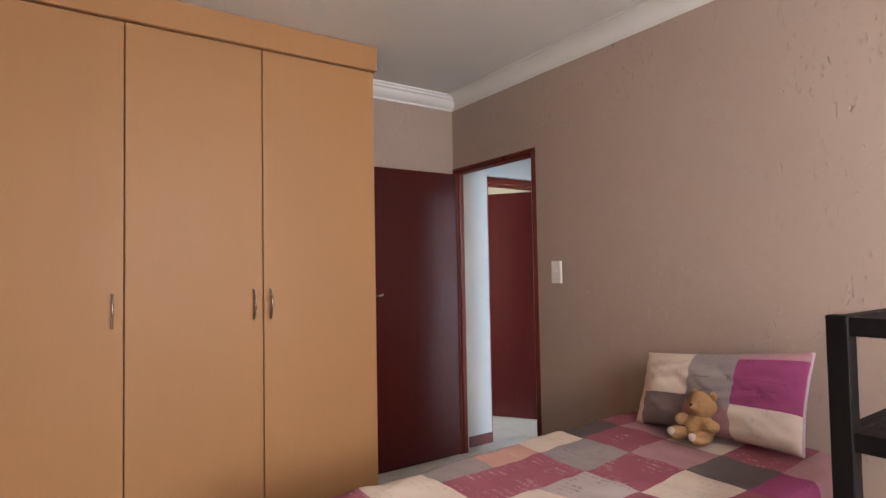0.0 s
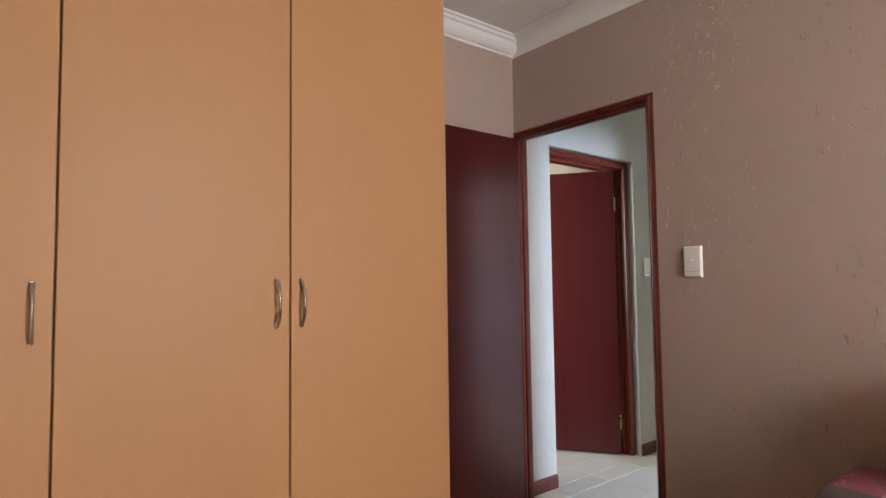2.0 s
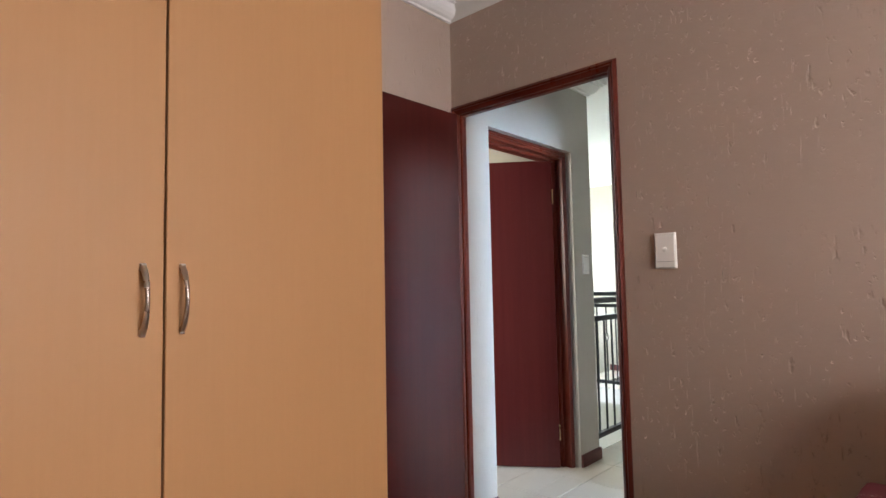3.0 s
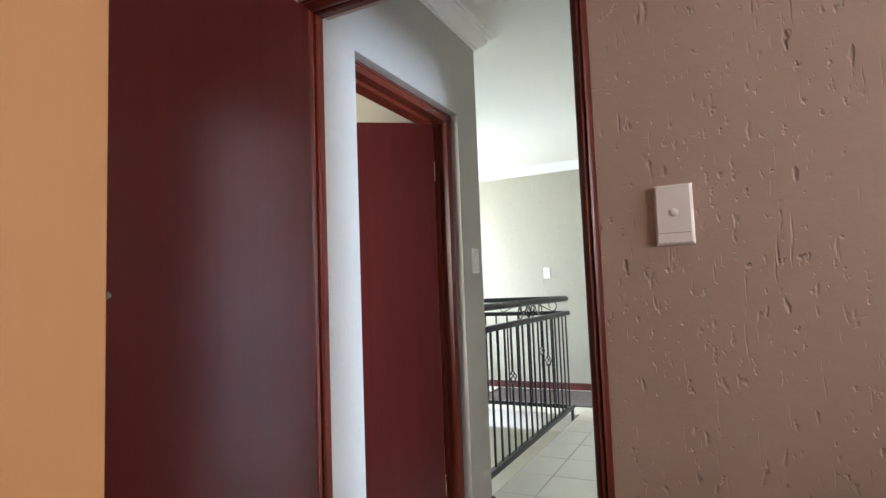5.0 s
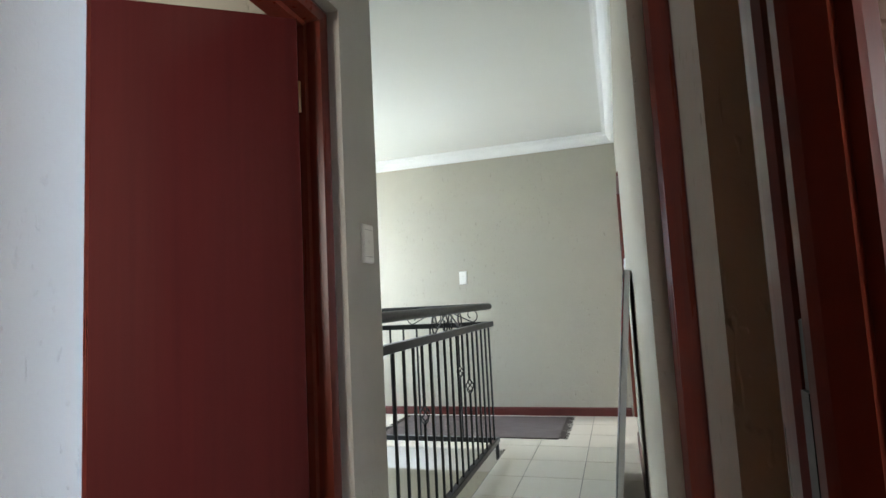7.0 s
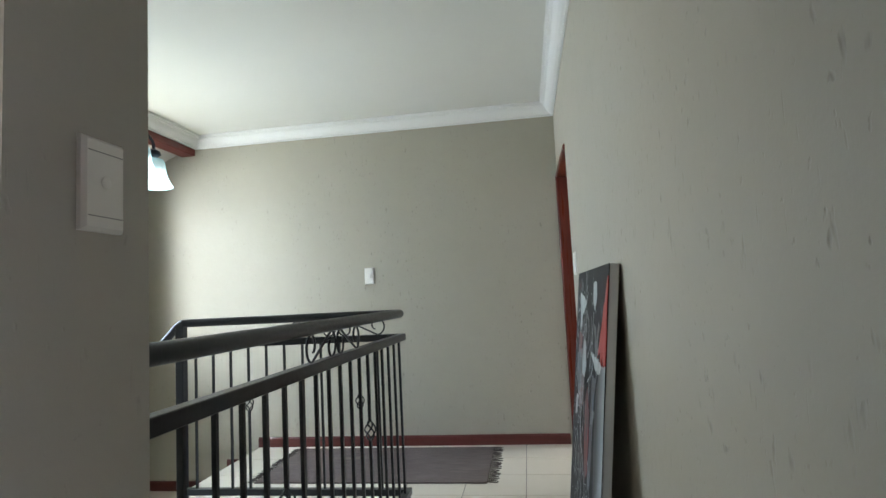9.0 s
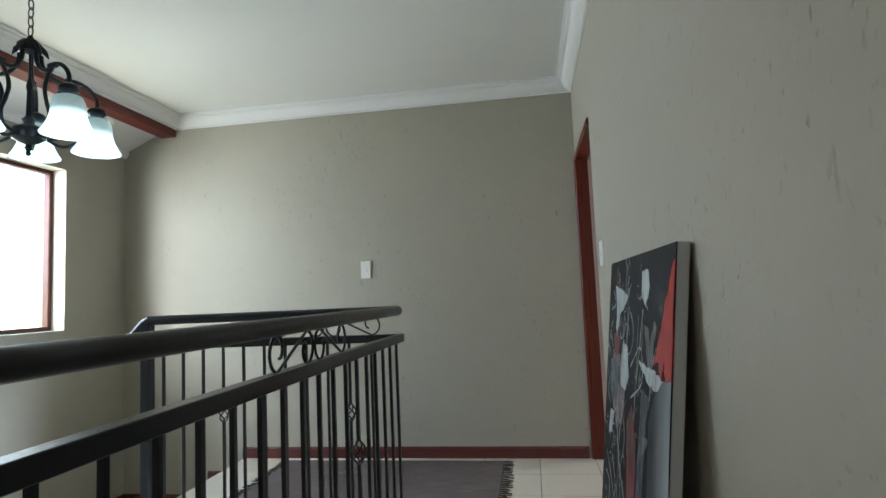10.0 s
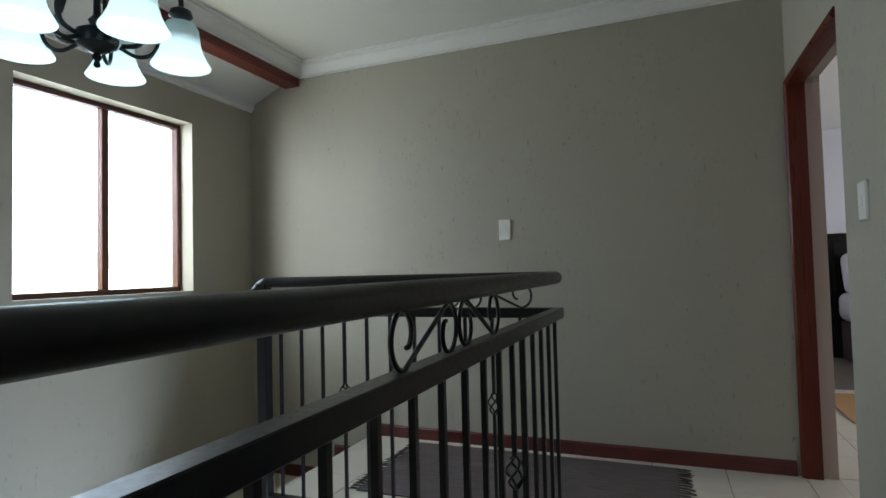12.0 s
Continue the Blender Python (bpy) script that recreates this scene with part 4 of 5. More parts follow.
def shade_glass():
    n = Nodes("lit_opal_glass")
    v = n.coords()
    sep = n.tree.nodes.new("ShaderNodeSeparateXYZ")
    n.link(v, sep.inputs[0])
    low = n.ramp(n.math("MULTIPLY", sep.outputs[2], 5.0), (0.0, (1, 1, 1)), (0.26, (0.85, 0.85, 0.85)), (0.40, (0.13, 0.13, 0.13)), (0.64, (0.05, 0.05, 0.05)))
    n.bsdf.inputs["Emission Color"].default_value = (0.62, 0.92, 1.0, 1)
    n.link(n.math("MULTIPLY", low, LAMP), n.bsdf.inputs["Emission Strength"])
    return n.done((0.55, 0.67, 0.67, 1), 0.25, n.bump(n.noise(v, 60, 3), 0.05, 0.002))


LAMP = 5.6
OPAL = shade_glass()


def chandelier():
    cx, cy = 5.13, 4.564
    ob = thing("chandelier", "five-arm dark bronze chandelier with lit opal bell shades", "chandelier", (cx, cy, -0.024))
    bm = bmesh.new()
    lathe(bm, [(0.004, 1.655), (0.009, 1.662), (0.006, 1.672), (0.012, 1.682), (0.007, 1.692), (0.028, 1.70), (0.046, 1.712), (0.050, 1.728), (0.046, 1.745), (0.026, 1.756), (0.014, 1.762), (0.02, 1.775), (0.008, 1.79)], 24)
    part("hub", bm, BRONZE, ob, "", True)
    bm = bmesh.new()
    lathe(bm, [(0.014, 1.76), (0.009, 1.79), (0.007, 1.87), (0.010, 1.885), (0.008, 1.90), (0.004, 1.915), (0.004, 2.02)], 14)
    part("stem", bm, BRONZE, ob, "", True)
    bm = bmesh.new()
    lathe(bm, [(0.010, 1.995), (0.032, 2.005), (0.030, 2.022), (0.014, 2.045), (0.006, 2.06)], 20)
    for k in range(5):
        a = math.radians(-104 + 72 * k)
        tube(bm, [(0.02 * math.cos(a), 0.02 * math.sin(a), 2.038), (0.042 * math.cos(a), 0.042 * math.sin(a), 2.014), (0.052 * math.cos(a), 0.052 * math.sin(a), 1.996)], [0.008, 0.009, 0.002], 6)
    part("crown", bm, BRONZE, ob, "leafy bronze crown", True)
    # chain to the ceiling
    bm = bmesh.new()
    z, k = 2.058, 0
    while z < CEIL - 0.02:
        pts = []
        for s in range(17):
            t = 2 * math.pi * s / 16
            u, w = 0.009 * math.cos(t), 0.019 * math.sin(t)
            pts.append((u if k % 2 else 0.0, 0.0 if k % 2 else u, z + 0.019 + w))
        tube(bm, pts, 0.0022, 6)
        z, k = z + 0.031, k + 1
    part("chain", bm, BRONZE, ob, "", True)
    bm = bmesh.new()
    lathe(bm, [(0.01, CEIL - 0.045), (0.03, CEIL - 0.04), (0.055, CEIL + 0.012), (0.058, CEIL + 0.023)], 20)
    part("ceiling_rose", bm, BRONZE, ob, "", True)
    R = 0.197
    for k in range(5):
        a = math.radians(-104 + 72 * k)
        ca, sa = math.cos(a), math.sin(a)

        def at(r, z):
            return (r * ca, r * sa, z)

        bm = bmesh.new()
        ctrl = [(0.030, 2.00), (0.036, 1.965), (0.060, 1.935), (0.090, 1.925), (0.125, 1.938), (0.165, 1.926), (0.195, 1.892), (R, 1.852)]
        tube(bm, smooth_line([at(r, z) for r, z in ctrl], 4), 0.0068, 8)
        ctrl = [(0.118, 1.930), (0.092, 1.905), (0.078, 1.865), (0.090, 1.815), (0.105, 1.775), (0.095, 1.735), (0.055, 1.722)]
        tube(bm, smooth_line([at(r, z) for r, z in ctrl], 4), 0.0062, 8)
        ctrl = [(0.050, 1.718), (0.085, 1.702), (0.115, 1.708), (0.135, 1.73), (0.15, 1.78)]
        tube(bm, smooth_line([at(r, z) for r, z in ctrl], 4), 0.0055, 8)
        box(bm, -0.02, 0.02, -0.008, 0.008, -0.008, 0.008, 0.003, Matrix.Translation(at(0.118, 1.935)) @ Matrix.Rotation(a, 4, "Z"))
        part("arm", bm, BRONZE, ob, "", True)
        bm = bmesh.new()
        lathe(bm, [(0.016, 1.826), (0.031, 1.838), (0.027, 1.852), (0.011, 1.862)], 16, at(R, 0))
        part("lamp_holder", bm, BRONZE, ob, "", True)
        bm = bmesh.new()
        prof = [(0.024, 0.138), (0.038, 0.131), (0.045, 0.113), (0.047, 0.091), (0.049, 0.068), (0.055, 0.044), (0.065, 0.020), (0.073, 0.005), (0.075, 0.0)]
        prof = [(r * 1.02, z * 0.90) for r, z in prof]
        inner = [(r - 0.004, z) for r, z in reversed(prof)]
        lathe(bm, prof + inner, 28, cap=False)
        sh = part("shade", bm, OPAL, ob, "glowing white opal glass bell shade", True)
        sh.location = at(R, 1.697)
    return ob


chandelier()


def canvas():
    """A large abstract on a stretched canvas, leaning on the wall."""
    ob = thing("painting", "unframed abstract canvas in black and red leaning on the wall", "painting")
    w, h, t = 0.99, 1.222, 0.026
    n = Nodes("dark_paint")
    v = n.coords()
    cloudy = n.noise(v, 3.0, 5)
    col = n.mix(n.ramp(cloudy, (0.4, (0, 0, 0)), (0.75, (1, 1, 1))), (0.006, 0.006, 0.007, 1), (0.017, 0.019, 0.022, 1))
    swirl = n.add("ShaderNodeTexNoise", Scale=5.5, Detail=6.0, Distortion=2.2)
    n.link(v, swirl.inputs["Vector"])
    strokes = n.ramp(swirl.outputs[0], (0.475, (0, 0, 0)), (0.492, (1, 1, 1)), (0.503, (1, 1, 1)), (0.52, (0, 0, 0)))
    strokes = n.math("MULTIPLY", strokes, n.ramp(n.noise(v, 6.0, 4), (0.56, (0, 0, 0)), (0.64, (1, 1, 1))))
    haze = n.ramp(n.noise(n.coords(2.0, 2.0, 5.0), 1.6, 6, 0.7), (0.55, (0, 0, 0)), (0.78, (0.28, 0.28, 0.28)))
    crimson = n.ramp(n.noise(n.coords(1, 1, 1, (4, 0, 2)), 5.0, 5, 0.65), (0.66, (0, 0, 0)), (0.74, (0.7, 0.7, 0.7)))
    col = n.mix(haze, col, (0.16, 0.19, 0.20, 1))
    col = n.mix(crimson, col, (0.17, 0.012, 0.016, 1))
    col = n.mix(strokes, col, (0.50, 0.54, 0.55, 1))
    black = n.done(col, 0.55, n.bump(n.noise(v, 60, 4), 0.3, 0.002), spec=0.2)
    bm = bmesh.new()
    box(bm, 0, w, -t, 0, 0, h, 0.002)
    part("canvas_edge", bm, plain("canvas_edge", (0.43, 0.44, 0.44, 1), 0.8), ob, "grey painted canvas edge")
    bm = bmesh.new()
    box(bm, 0.001, w - 0.001, 0.0005, 0.003, 0.001, h - 0.001)
    part("painted_face", bm, black, ob)

    def brushed(name, color, cover):
        """Paint dragged over the dark ground, which shows through in streaks."""
        n = Nodes(name)
        streaks = n.noise(n.coords(38, 38, 9), 1.0, 5, 0.65)
        clouds = n.noise(n.coords(), 13.0, 4)
        seen = n.ramp(n.math("ADD", n.math("MULTIPLY", streaks, 0.6), n.math("MULTIPLY", clouds, 0.4)), (cover - 0.10, (0, 0, 0)), (cover + 0.07, (1, 1, 1)))
        return n.done(n.mix(seen, color, shade_of(color, 0.10)), 0.4, n.bump(streaks, 0.4, 0.002))

    white = brushed("white_paint", (0.52, 0.56, 0.56, 1), 0.60)
    grey = brushed("grey_paint", (0.20, 0.24, 0.26, 1), 0.50)
    red = plain("red_paint", (0.43, 0.017, 0.018, 1), 0.35, vary=0.35, scale=14, bump=0.2)
    dark_red = brushed("dark_red_paint", (0.26, 0.016, 0.018, 1), 0.50)

    mist = brushed("mist_paint", (0.15, 0.165, 0.17, 1), 0.50)
    mauve = brushed("mauve_paint", (0.27, 0.20, 0.22, 1), 0.49)
    n = Nodes("fog_paint")
    v = n.coords()
    sep = n.tree.nodes.new("ShaderNodeSeparateXYZ")
    n.link(v, sep.inputs[0])
    sweep = n.math("ADD", n.math("MULTIPLY", sep.outputs[0], 4.6), n.math("MULTIPLY", n.noise(n.coords(9, 9, 2.2), 1.0, 5), 0.5))
    col = n.mix(n.ramp(sweep, (0.22, (0, 0, 0)), (0.95, (1, 1, 1))), (0.34, 0.38, 0.40, 1), (0.010, 0.011, 0.014, 1))
    fog = n.done(col, 0.45, n.bump(n.noise(n.coords(60, 60, 6), 1.0, 4), 0.25, 0.002))
    rng = random.Random(5)

    def blob(name, outline, mat, lift):
        # a flat dab of paint with a ragged outline; u runs from the canvas's far side (0) to its near side (1)
        pts = []
        m = len(outline)
        for i in range(m):
            (u0, v0), (u1, v1) = outline[i], outline[(i + 1) % m]
            for k in range(6):
                f = k / 6
                j = 0.006
                pts.append((u0 + (u1 - u0) * f + rng.uniform(-j, j), v0 + (v1 - v0) * f + rng.uniform(-j, j)))
        bm = bmesh.new()
        vs = [bm.verts.new((w * (1 - u), 0.003 + lift, h * (0.27 + 0.73 * v))) for u, v in pts]
        back = [bm.verts.new((w * (1 - u), 0.0025, h * (0.27 + 0.73 * v))) for u, v in pts]
        bm.faces.new(vs)
        for i in range(len(vs)):
            bm.faces.new((vs[i], vs[(i + 1) % len(vs)], back[(i + 1) % len(vs)], back[i]))
        bmesh.ops.triangulate(bm, faces=[f for f in bm.faces if len(f.verts) > 4])
        return part(name, bm, mat, ob)

    def drip(name, line, mat, r):
        pts = smooth_line([(w * (1 - u), 0.0035, h * (0.27 + 0.73 * v)) for u, v in line], 5)
        bm = bmesh.new()
        tube(bm, pts, [r * (0.5 + rng.random()) for _ in pts], 6)
        bmesh.ops.scale(bm, vec=(1, 0.12, 1), verts=bm.verts[:], space=Matrix.Translation((0, -0.0035, 0)))
        return part(name, bm, mat, ob, "", True)

    # dabs: red sail, white blots, grey field
    blob("paint_dab", [(0.985, 0.95), (0.998, 0.955), (0.998, 0.66), (0.95, 0.64), (0.93, 0.69), (0.90, 0.64), (0.87, 0.69), (0.82, 0.66), (0.87, 0.75), (0.92, 0.84)], red, 0.0018)
    blob("paint_dab", [(0.998, 0.665), (0.998, -0.34), (0.86, -0.34), (0.80, 0.20), (0.78, 0.50), (0.86, 0.63)], fog, 0.0006)
    blob("paint_dab", [(0.82, 0.655), (0.92, 0.645), (0.86, 0.60), (0.74, 0.615), (0.61, 0.665), (0.72, 0.655)], white, 0.0015)
    blob("paint_dab", [(0.15, 0.90), (0.30, 0.88), (0.42, 0.86), (0.34, 0.81), (0.27, 0.79), (0.22, 0.70), (0.19, 0.74), (0.23, 0.82), (0.18, 0.86)], white, 0.0015)
    blob("paint_dab", [(0.63, 0.94), (0.72, 0.94), (0.74, 0.88), (0.70, 0.83), (0.64, 0.86)], white, 0.0015)
    blob("paint_dab", [(0.36, 0.70), (0.44, 0.68), (0.48, 0.58), (0.42, 0.52), (0.33, 0.54), (0.32, 0.60)], white, 0.0012)
    blob("paint_dab", [(0.10, 0.60), (0.24, 0.62), (0.33, 0.56), (0.30, 0.46), (0.20, 0.42), (0.12, 0.48)], grey, 0.0008)
    blob("paint_dab", [(0.14, 0.62), (0.24, 0.66), (0.36, 0.60), (0.42, 0.50), (0.38, 0.40), (0.28, 0.36), (0.17, 0.44)], mauve, 0.0006)
    blob("paint_dab", [(0.68, 0.78), (0.74, 0.77), (0.76, 0.71), (0.80, 0.79), (0.83, 0.78), (0.80, 0.66), (0.75, 0.65)], mist, 0.0010)
    blob("paint_dab", [(0.16, 0.71), (0.30, 0.70), (0.27, 0.63), (0.17, 0.63)], dark_red, 0.0010)
    blob("paint_dab", [(0.50, 0.46), (0.55, 0.50), (0.63, 0.40), (0.63, 0.18), (0.54, 0.12), (0.50, 0.28)], dark_red, 0.0010)
    blob("paint_dab", [(0.14, 0.40), (0.22, 0.40), (0.18, 0.32), (0.12, 0.30)], white, 0.0012)
    blob("paint_dab", [(0.68, 0.45), (0.78, 0.45), (0.74, 0.40), (0.67, 0.38)], grey, 0.0010)
    slate = brushed("slate_paint", (0.10, 0.14, 0.19, 1), 0.49)
    blob("paint_dab", [(0.68, 0.58), (0.79, 0.57), (0.75, 0.50), (0.71, 0.15), (0.64, 0.12), (0.66, 0.40)], slate, 0.0007)
    for u, top, foot in ((0.18, 0.97, 0.80), (0.37, 0.98, 0.70), (0.60, 0.80, 0.30), (0.665, 0.78, 0.55), (0.42, 0.84, 0.62), (0.34, 0.30, -0.10), (0.44, 0.22, -0.2)):
        drip("paint_drip", [(u, top), (u - 0.006, (top + foot) / 2), (u - 0.03, foot)], mist, 0.0055)
    lines = [[(0.10, 0.88), (0.16, 0.83), (0.08, 0.80)], [(0.22, 0.95), (0.24, 0.86), (0.22, 0.78)], [(0.42, 0.93), (0.38, 0.85), (0.46, 0.90)],
             [(0.32, 0.84), (0.38, 0.74), (0.30, 0.70), (0.26, 0.78)], [(0.44, 0.82), (0.42, 0.66), (0.47, 0.55)], [(0.50, 0.62), (0.64, 0.70), (0.68, 0.60), (0.52, 0.52)],
             [(0.66, 0.82), (0.62, 0.66), (0.58, 0.50), (0.60, 0.34)], [(0.84, 0.72), (0.80, 0.66), (0.78, 0.56)], [(0.30, 0.56), (0.28, 0.44), (0.36, 0.40), (0.40, 0.52)],
             [(0.14, 0.58), (0.16, 0.46), (0.26, 0.42), (0.30, 0.52)], [(0.36, 0.40), (0.34, 0.28), (0.40, 0.16), (0.36, 0.02)], [(0.48, 0.44), (0.50, 0.30), (0.56, 0.14), (0.54, 0.0)],
             [(0.30, 0.36), (0.36, 0.26), (0.50, 0.14), (0.58, 0.06)], [(0.22, 0.24), (0.30, 0.14), (0.20, 0.04)], [(0.08, 0.22), (0.20, 0.16), (0.28, 0.10)], [(0.08, 0.14), (0.18, 0.12), (0.16, 0.02)],
             [(0.62, 0.24), (0.68, 0.14), (0.74, 0.04)], [(0.10, 0.52), (0.06, 0.46), (0.14, 0.42)], [(0.38, 0.48), (0.44, 0.36), (0.38, 0.24)]]
    for ln in lines:
        drip("paint_drip", ln, white, 0.0030)
    for _ in range(120):
        u, v = rng.triangular(0.04, 0.8, 0.2), rng.uniform(-0.3, 0.9)
        a, k = rng.uniform(-0.7, 0.7), rng.uniform(0.012, 0.05)
        drip("paint_drip", [(u, v), (u + 0.5 * k * math.cos(a), v + 0.4 * k * math.sin(a)), (u + k * math.cos(a), v + k * math.sin(a) * 1.2)], white, rng.uniform(0.0008, 0.0022))
    for u, v, k in ((0.42, 0.72, 0.11), (0.30, 0.50, 0.09), (0.36, 0.44, 0.07)):
        drip("paint_drip", [(u + k * (0.3 + 0.8 * f) * math.cos(7.5 * f), v + 0.75 * k * (0.3 + 0.8 * f) * math.sin(7.5 * f)) for f in [q / 11 for q in range(12)]], white if k > 0.1 else dark_red, 0.0022)
    lean = math.atan2(0.131, 1.222)
    ob.matrix_world = Matrix.Translation((4.868, 2.783, 0.003)) @ Matrix.Rotation(lean, 4, "X")
    return ob


canvas()


def rug():
    ob = thing("rug", "dark grey-brown woven runner with frayed tassels on the tiles", "rug")
    x0, x1, y0, y1 = 6.615, 7.405, 3.215, 4.72
    n = Nodes("woven_rug")
    v = n.coords(140, 6, 1)
    a = n.noise(v, 1.0, 4, 0.7)
    b = n.noise(n.coords(9, 2, 1), 1.0, 3)
    c = n.noise(n.coords(300, 260, 1), 1.0, 2)
    col = n.mix(n.ramp(a, (0.3, (0, 0, 0)), (0.7, (1, 1, 1))), (0.080, 0.062, 0.058, 1), (0.165, 0.135, 0.125, 1))
    col = n.mix(n.ramp(b, (0.58, (0, 0, 0)), (0.72, (0.5, 0.5, 0.5))), col, (0.20, 0.16, 0.14, 1))
    mat = n.done(col, 0.95, n.bump(c, 0.8, 0.004), spec=0.1)
    bm = bmesh.new()
    nx, ny = 26, 46
    grid = [[bm.verts.new((x0 + (x1 - x0) * i / nx + 0.006 * noise.noise(Vector((i * 0.2, j * 0.3, 2))) * (1 if i in (0, nx) else 0), y0 + (y1 - y0) * j / ny, 0.009 + 0.003 * noise.noise(Vector((i * 0.35, j * 0.35, 0))))) for i in range(nx + 1)] for j in range(ny + 1)]
    for j in range(ny):
        for i in range(nx):
            bm.faces.new((grid[j][i], grid[j][i + 1], grid[j + 1][i + 1], grid[j + 1][i]))
    ext = bmesh.ops.extrude_face_region(bm, geom=bm.faces[:])
    for g in ext["geom"]:
        if isinstance(g, bmesh.types.BMVert):
            g.co.z = 0.001
    part("weave", bm, mat, ob, "", True)
    rng = random.Random(3)
    tas = plain("tassel", (0.085, 0.068, 0.06, 1), 0.95, vary=0.3)
    for y, s in ((y0, -1), (y1, 1)):
        for k in range(24):
            x = x0 + 0.015 + (x1 - x0 - 0.03) * k / 23
            bm = bmesh.new()
            for q in range(3):
                a, b = rng.uniform(-0.018, 0.018), rng.uniform(0.045, 0.075)
                tube(bm, [(x, y - s * 0.004, 0.008), (x + a * 0.4 + 0.002 * q, y + s * b * 0.5, 0.007), (x + a, y + s * b, 0.004)], [0.004, 0.0035, 0.002], 5)
            part("tassel", bm, tas, ob)
    return ob


rug()


def stairs():
    ob = thing("stairs", "cream tiled stairs turning down below the window", "stairs", kind="structure")
    steps = [(6.27, XF, 5.122, 5.40, -0.34, -0.172), (6.27, XF, 5.40, YW, -0.52, -0.344)]
    steps += [(6.27 - 0.25 * (k + 1), 6.27 - 0.25 * k, 5.05, YW, -0.70 - 0.18 * k, -0.52 - 0.18 * k) for k in range(9)]
    for st in steps:
        bm = bmesh.new()
        box(bm, *st, 0.004)
        part("step", bm, TILE, ob)


stairs()
bm = bmesh.new()
box(bm, 6.262, XF, 5.1205, 5.124, -0.172, -0.012)
box(bm, 6.275, 6.30, 3.59, 5.12, -0.16, -0.002)
structure("stair_riser", bm, plain("riser", (0.5, 0.46, 0.4, 1), 0.5), "pale riser under the landing edge", "stairs")
skirting("baseboard_stairs", [((XF, 5.14, -0.172), (0, 0.27, 0), (-1, 0, 0)), ((XF, 5.42, -0.344), (0, YW - 5.42, 0), (-1, 0, 0)), ((6.3, YW, -0.344), (XF - 6.3, 0, 0), (0, -1, 0))])

# hatch in the passage ceiling
bm = bmesh.new()
for a, b, c, d in ((HX0, HX1, HY0, HY0 + 0.03), (HX0, HX1, HY1 - 0.03, HY1), (HX0, HX0 + 0.03, HY0 + 0.03, HY1 - 0.03), (HX1 - 0.03, HX1, HY0 + 0.03, HY1 - 0.03)):
    box(bm, a, b, c, d, CEIL - 0.014, CEIL - 0.001, 0.002)
box(bm, HX0 + 0.036, HX1 - 0.036, HY0 + 0.036, HY1 - 0.036, CEIL - 0.006, CEIL - 0.001)
structure("ceiling_hatch", bm, CORNICE, "white framed trapdoor in the passage ceiling", "hatch")


# ---------------------------------------------------------------- bathroom and far bedroom
def marble():
    n = Nodes("veined_tile")
    v = n.coords(world_space=True)
    w = n.add("ShaderNodeTexNoise", Scale=5.0, Detail=7.0, Distortion=1.6)
    n.link(v, w.inputs["Vector"])
    vein = n.ramp(w.outputs[0], (0.485, (0, 0, 0)), (0.5, (1, 1, 1)), (0.515, (0, 0, 0)))
    return n.done(n.mix(n.math("MULTIPLY", vein, 0.8), (0.56, 0.58, 0.60, 1), (0.16, 0.2, 0.24, 1)), 0.15)


MARBLE = marble()
dado = thing("bathroom_tiling", "white veined wall tiles in the bathroom", "wall tiles", kind="structure")
me = None
for iy in range(6):
    for iz in range(4):
        if me is None:
            bm = bmesh.new()
            box(bm, -0.008, 0, 0.0015, 0.2985, 0.0015, 0.2985, 0.001)
            me = mesh_of("wall_tile", bm, MARBLE)
        o = new("wall_tile", me)
        o.parent, o.location = dado, (4.399, 0.65 + 0.3 * iy, 0.02 + 0.3 * iz)


def far_bed():
    ob = thing("double_bed", "made double bed with a black headboard and white linen", "bed")
    hx = 11.69
    bm = bmesh.new()
    box(bm, hx - 0.07, hx - 0.005, -0.25, 1.56, 0.0, 1.40, 0.012)
    part("headboard", bm, BLACKWOOD, ob)
    bm = bmesh.new()
    for k in range(4):
        box(bm, hx - 0.082, hx - 0.071, -0.16 + 0.42 * k, 0.20 + 0.42 * k, 0.75, 1.32, 0.01)
    part("headboard_panels", bm, BLACKWOOD, ob)
    bm = bmesh.new()
    box(bm, hx - 2.0, hx - 0.085, -0.15, 1.42, 0.0, 0.42, 0.02, seg=2)
    part("base", bm, plain("valance", (0.075, 0.055, 0.055, 1), 0.9, bump=0.2), ob, "dark fabric base")
    bm = bmesh.new()
    box(bm, hx - 2.0, hx - 0.085, -0.17, 1.45, 0.422, 0.74, 0.09, seg=4)
    part("bedding", bm, plain("white_linen", (0.68, 0.67, 0.70, 1), 0.9, vary=0.08, bump=0.2), ob, "white quilted linen", True)
    return ob


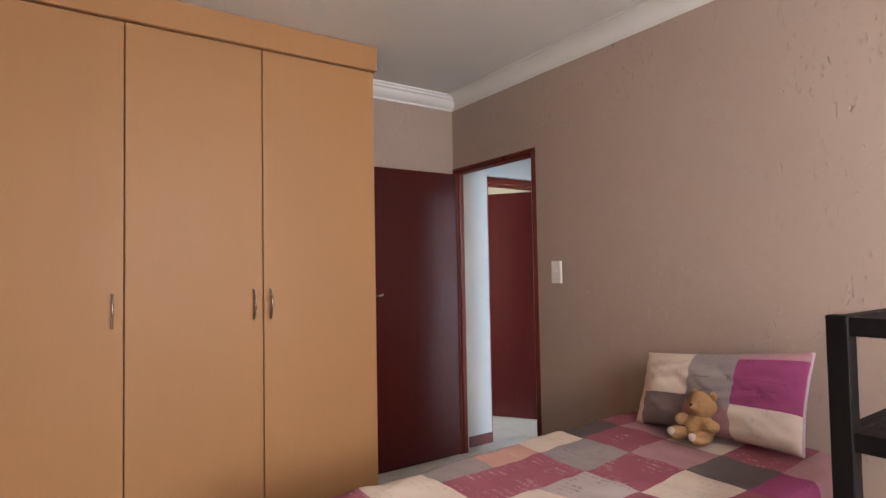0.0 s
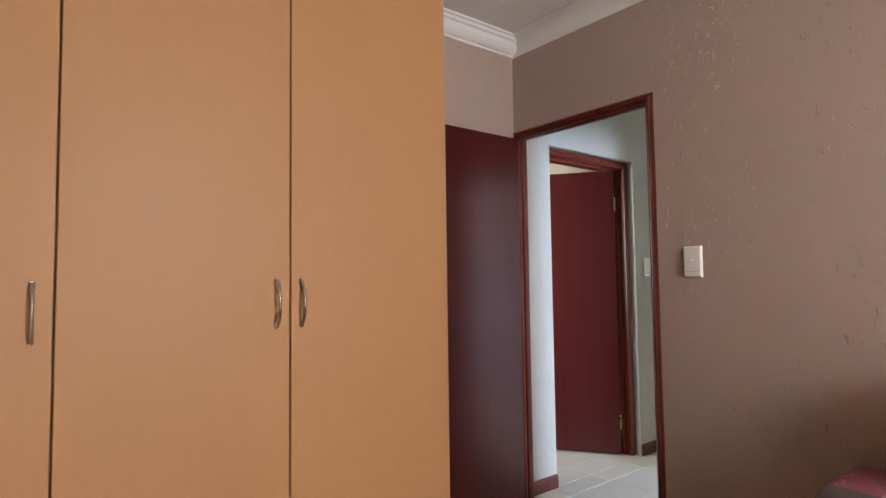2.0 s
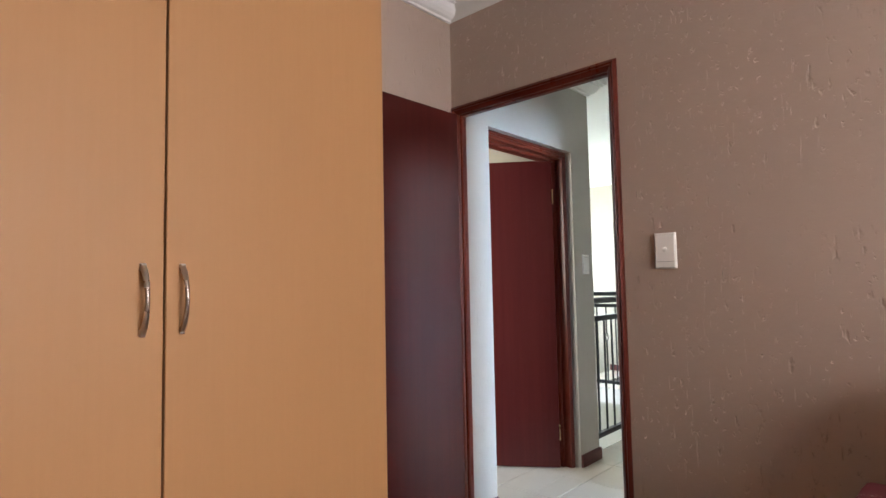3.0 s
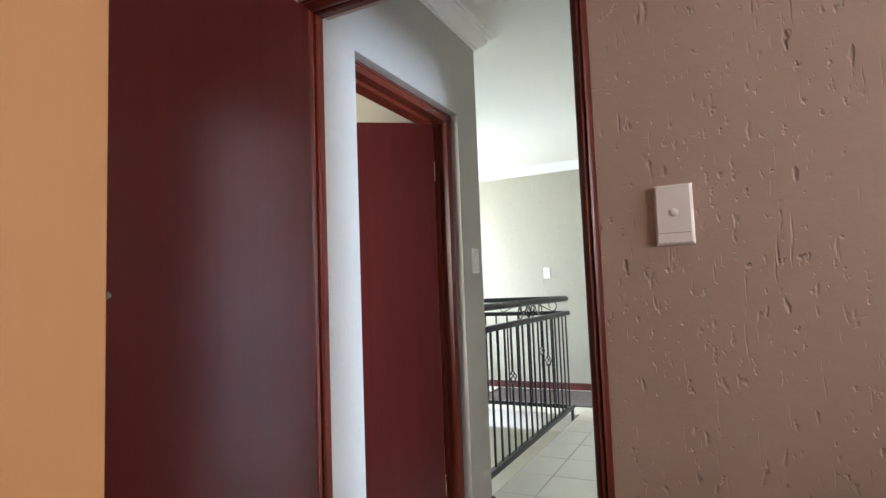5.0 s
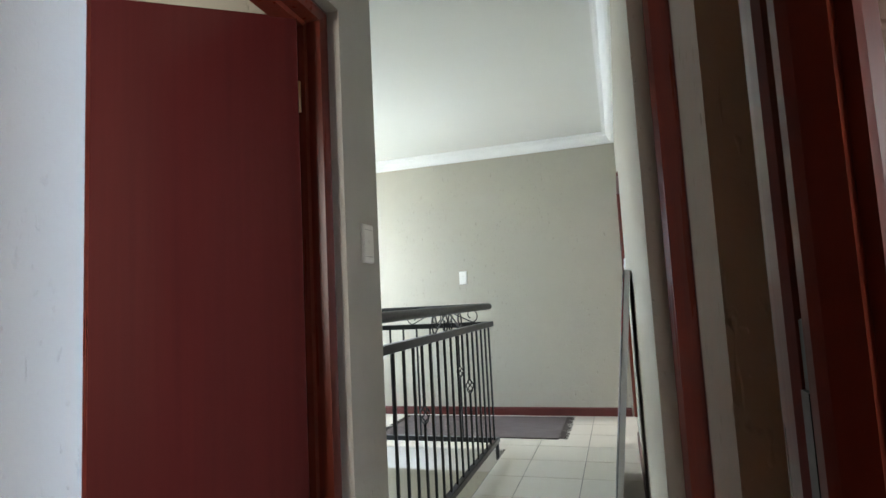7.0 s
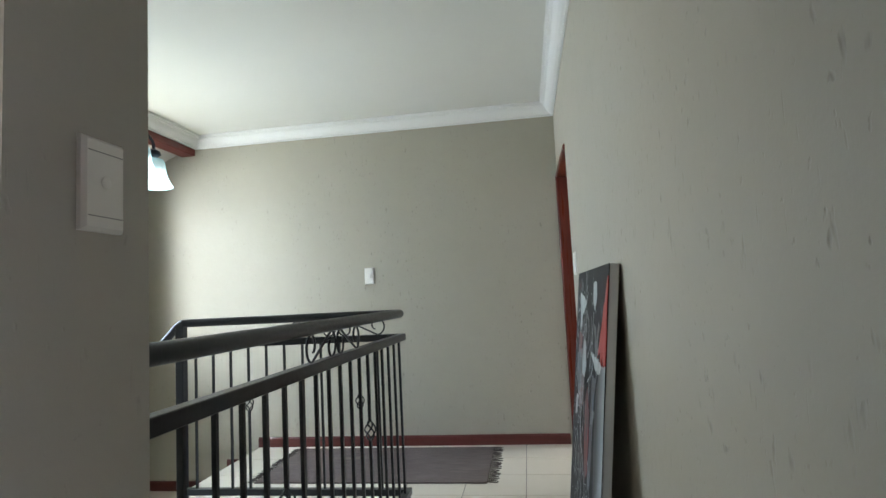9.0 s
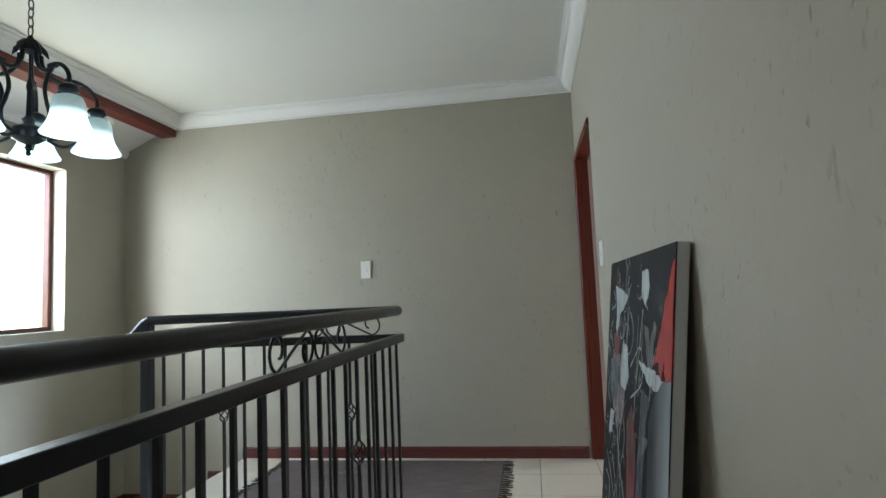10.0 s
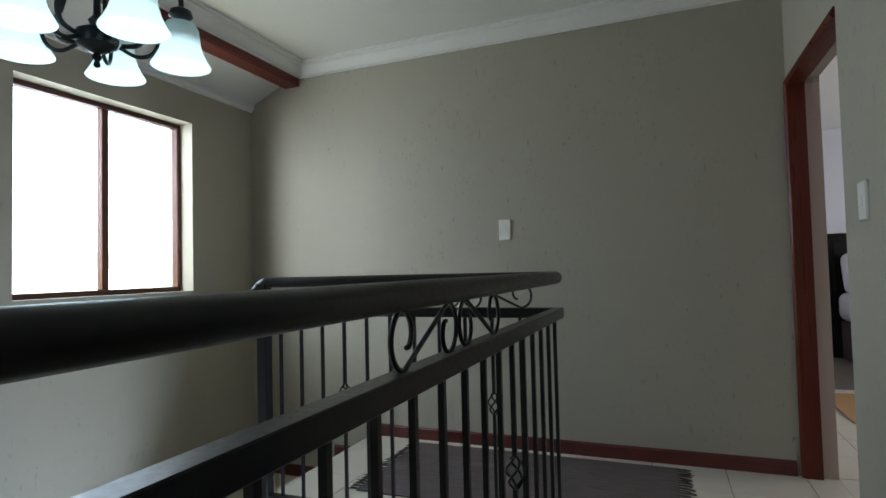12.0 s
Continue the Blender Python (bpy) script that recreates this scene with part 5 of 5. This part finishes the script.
far_bed()
# a thin tan patch laid over the tiles
bm = bmesh.new()
box(bm, 8.6, 9.6, 0.2, 2.1, 0.001, 0.012, 0.004)
tagged(new("rug", mesh_of("rug", bm, plain("tan_patch", (0.36, 0.20, 0.085, 1), 0.95, vary=0.3, scale=12, bump=0.5))), "flat tan patch on the tiles beside the double bed", "rug")
for y in (0.25, 1.08):
    bm = bmesh.new()
    box(bm, -0.09, 0.09, -0.34, 0.34, -0.23, 0.23, 0.08, seg=4)
    ob = new("pillow", mesh_of("pillow", bm, plain("pillow_linen", (0.7, 0.69, 0.72, 1), 0.9, bump=0.2), True))
    ob.matrix_world = Matrix.Translation((11.45, y, 0.95)) @ Matrix.Rotation(radians(18), 4, "Y")
    tagged(ob, "white pillow propped on the black headboard", "pillow", "pillows on the double bed")

# ---------------------------------------------------------------- floor tiles
PITCH, GX, GY = 0.365, 6.787, 2.98
floor = bpy.data.objects["floor"]
shared = {}


def lay(parent, x0, x1, y0, y1):
    for i in range(math.floor((x0 - GX) / PITCH), math.ceil((x1 - GX) / PITCH)):
        for j in range(math.floor((y0 - GY) / PITCH), math.ceil((y1 - GY) / PITCH)):
            a, b = max(GX + i * PITCH + 0.002, x0), min(GX + (i + 1) * PITCH - 0.002, x1)
            c, d = max(GY + j * PITCH + 0.002, y0), min(GY + (j + 1) * PITCH - 0.002, y1)
            if b - a < 0.01 or d - c < 0.01:
                continue
            key = (round(b - a, 3), round(d - c, 3))
            if key not in shared:
                bm = bmesh.new()
                box(bm, 0, b - a, 0, d - c, -0.012, 0.0, 0.0015)
                shared[key] = mesh_of("floor_tile", bm, TILE)
            o = new("floor_tile", shared[key])
            o.parent, o.location = parent, (a, c, 0.0002 * ((i * 7 + j * 13) % 5))


lay(floor, XW, XD, YS, YB - 0.002)
lay(floor, XD, XC, YR - 0.15, YL - 0.001)
lay(floor, XC, XF - 0.001, YR - 0.15, 3.57)
lay(floor, 6.30, XF - 0.001, 3.57, 5.118)
lay(bpy.data.objects["floor_second_room"], 2.7, XC - 0.17, YL, 4.9)
lay(bpy.data.objects["floor_far_room"], 6.6, 9.8, -0.4, YR - 0.151)
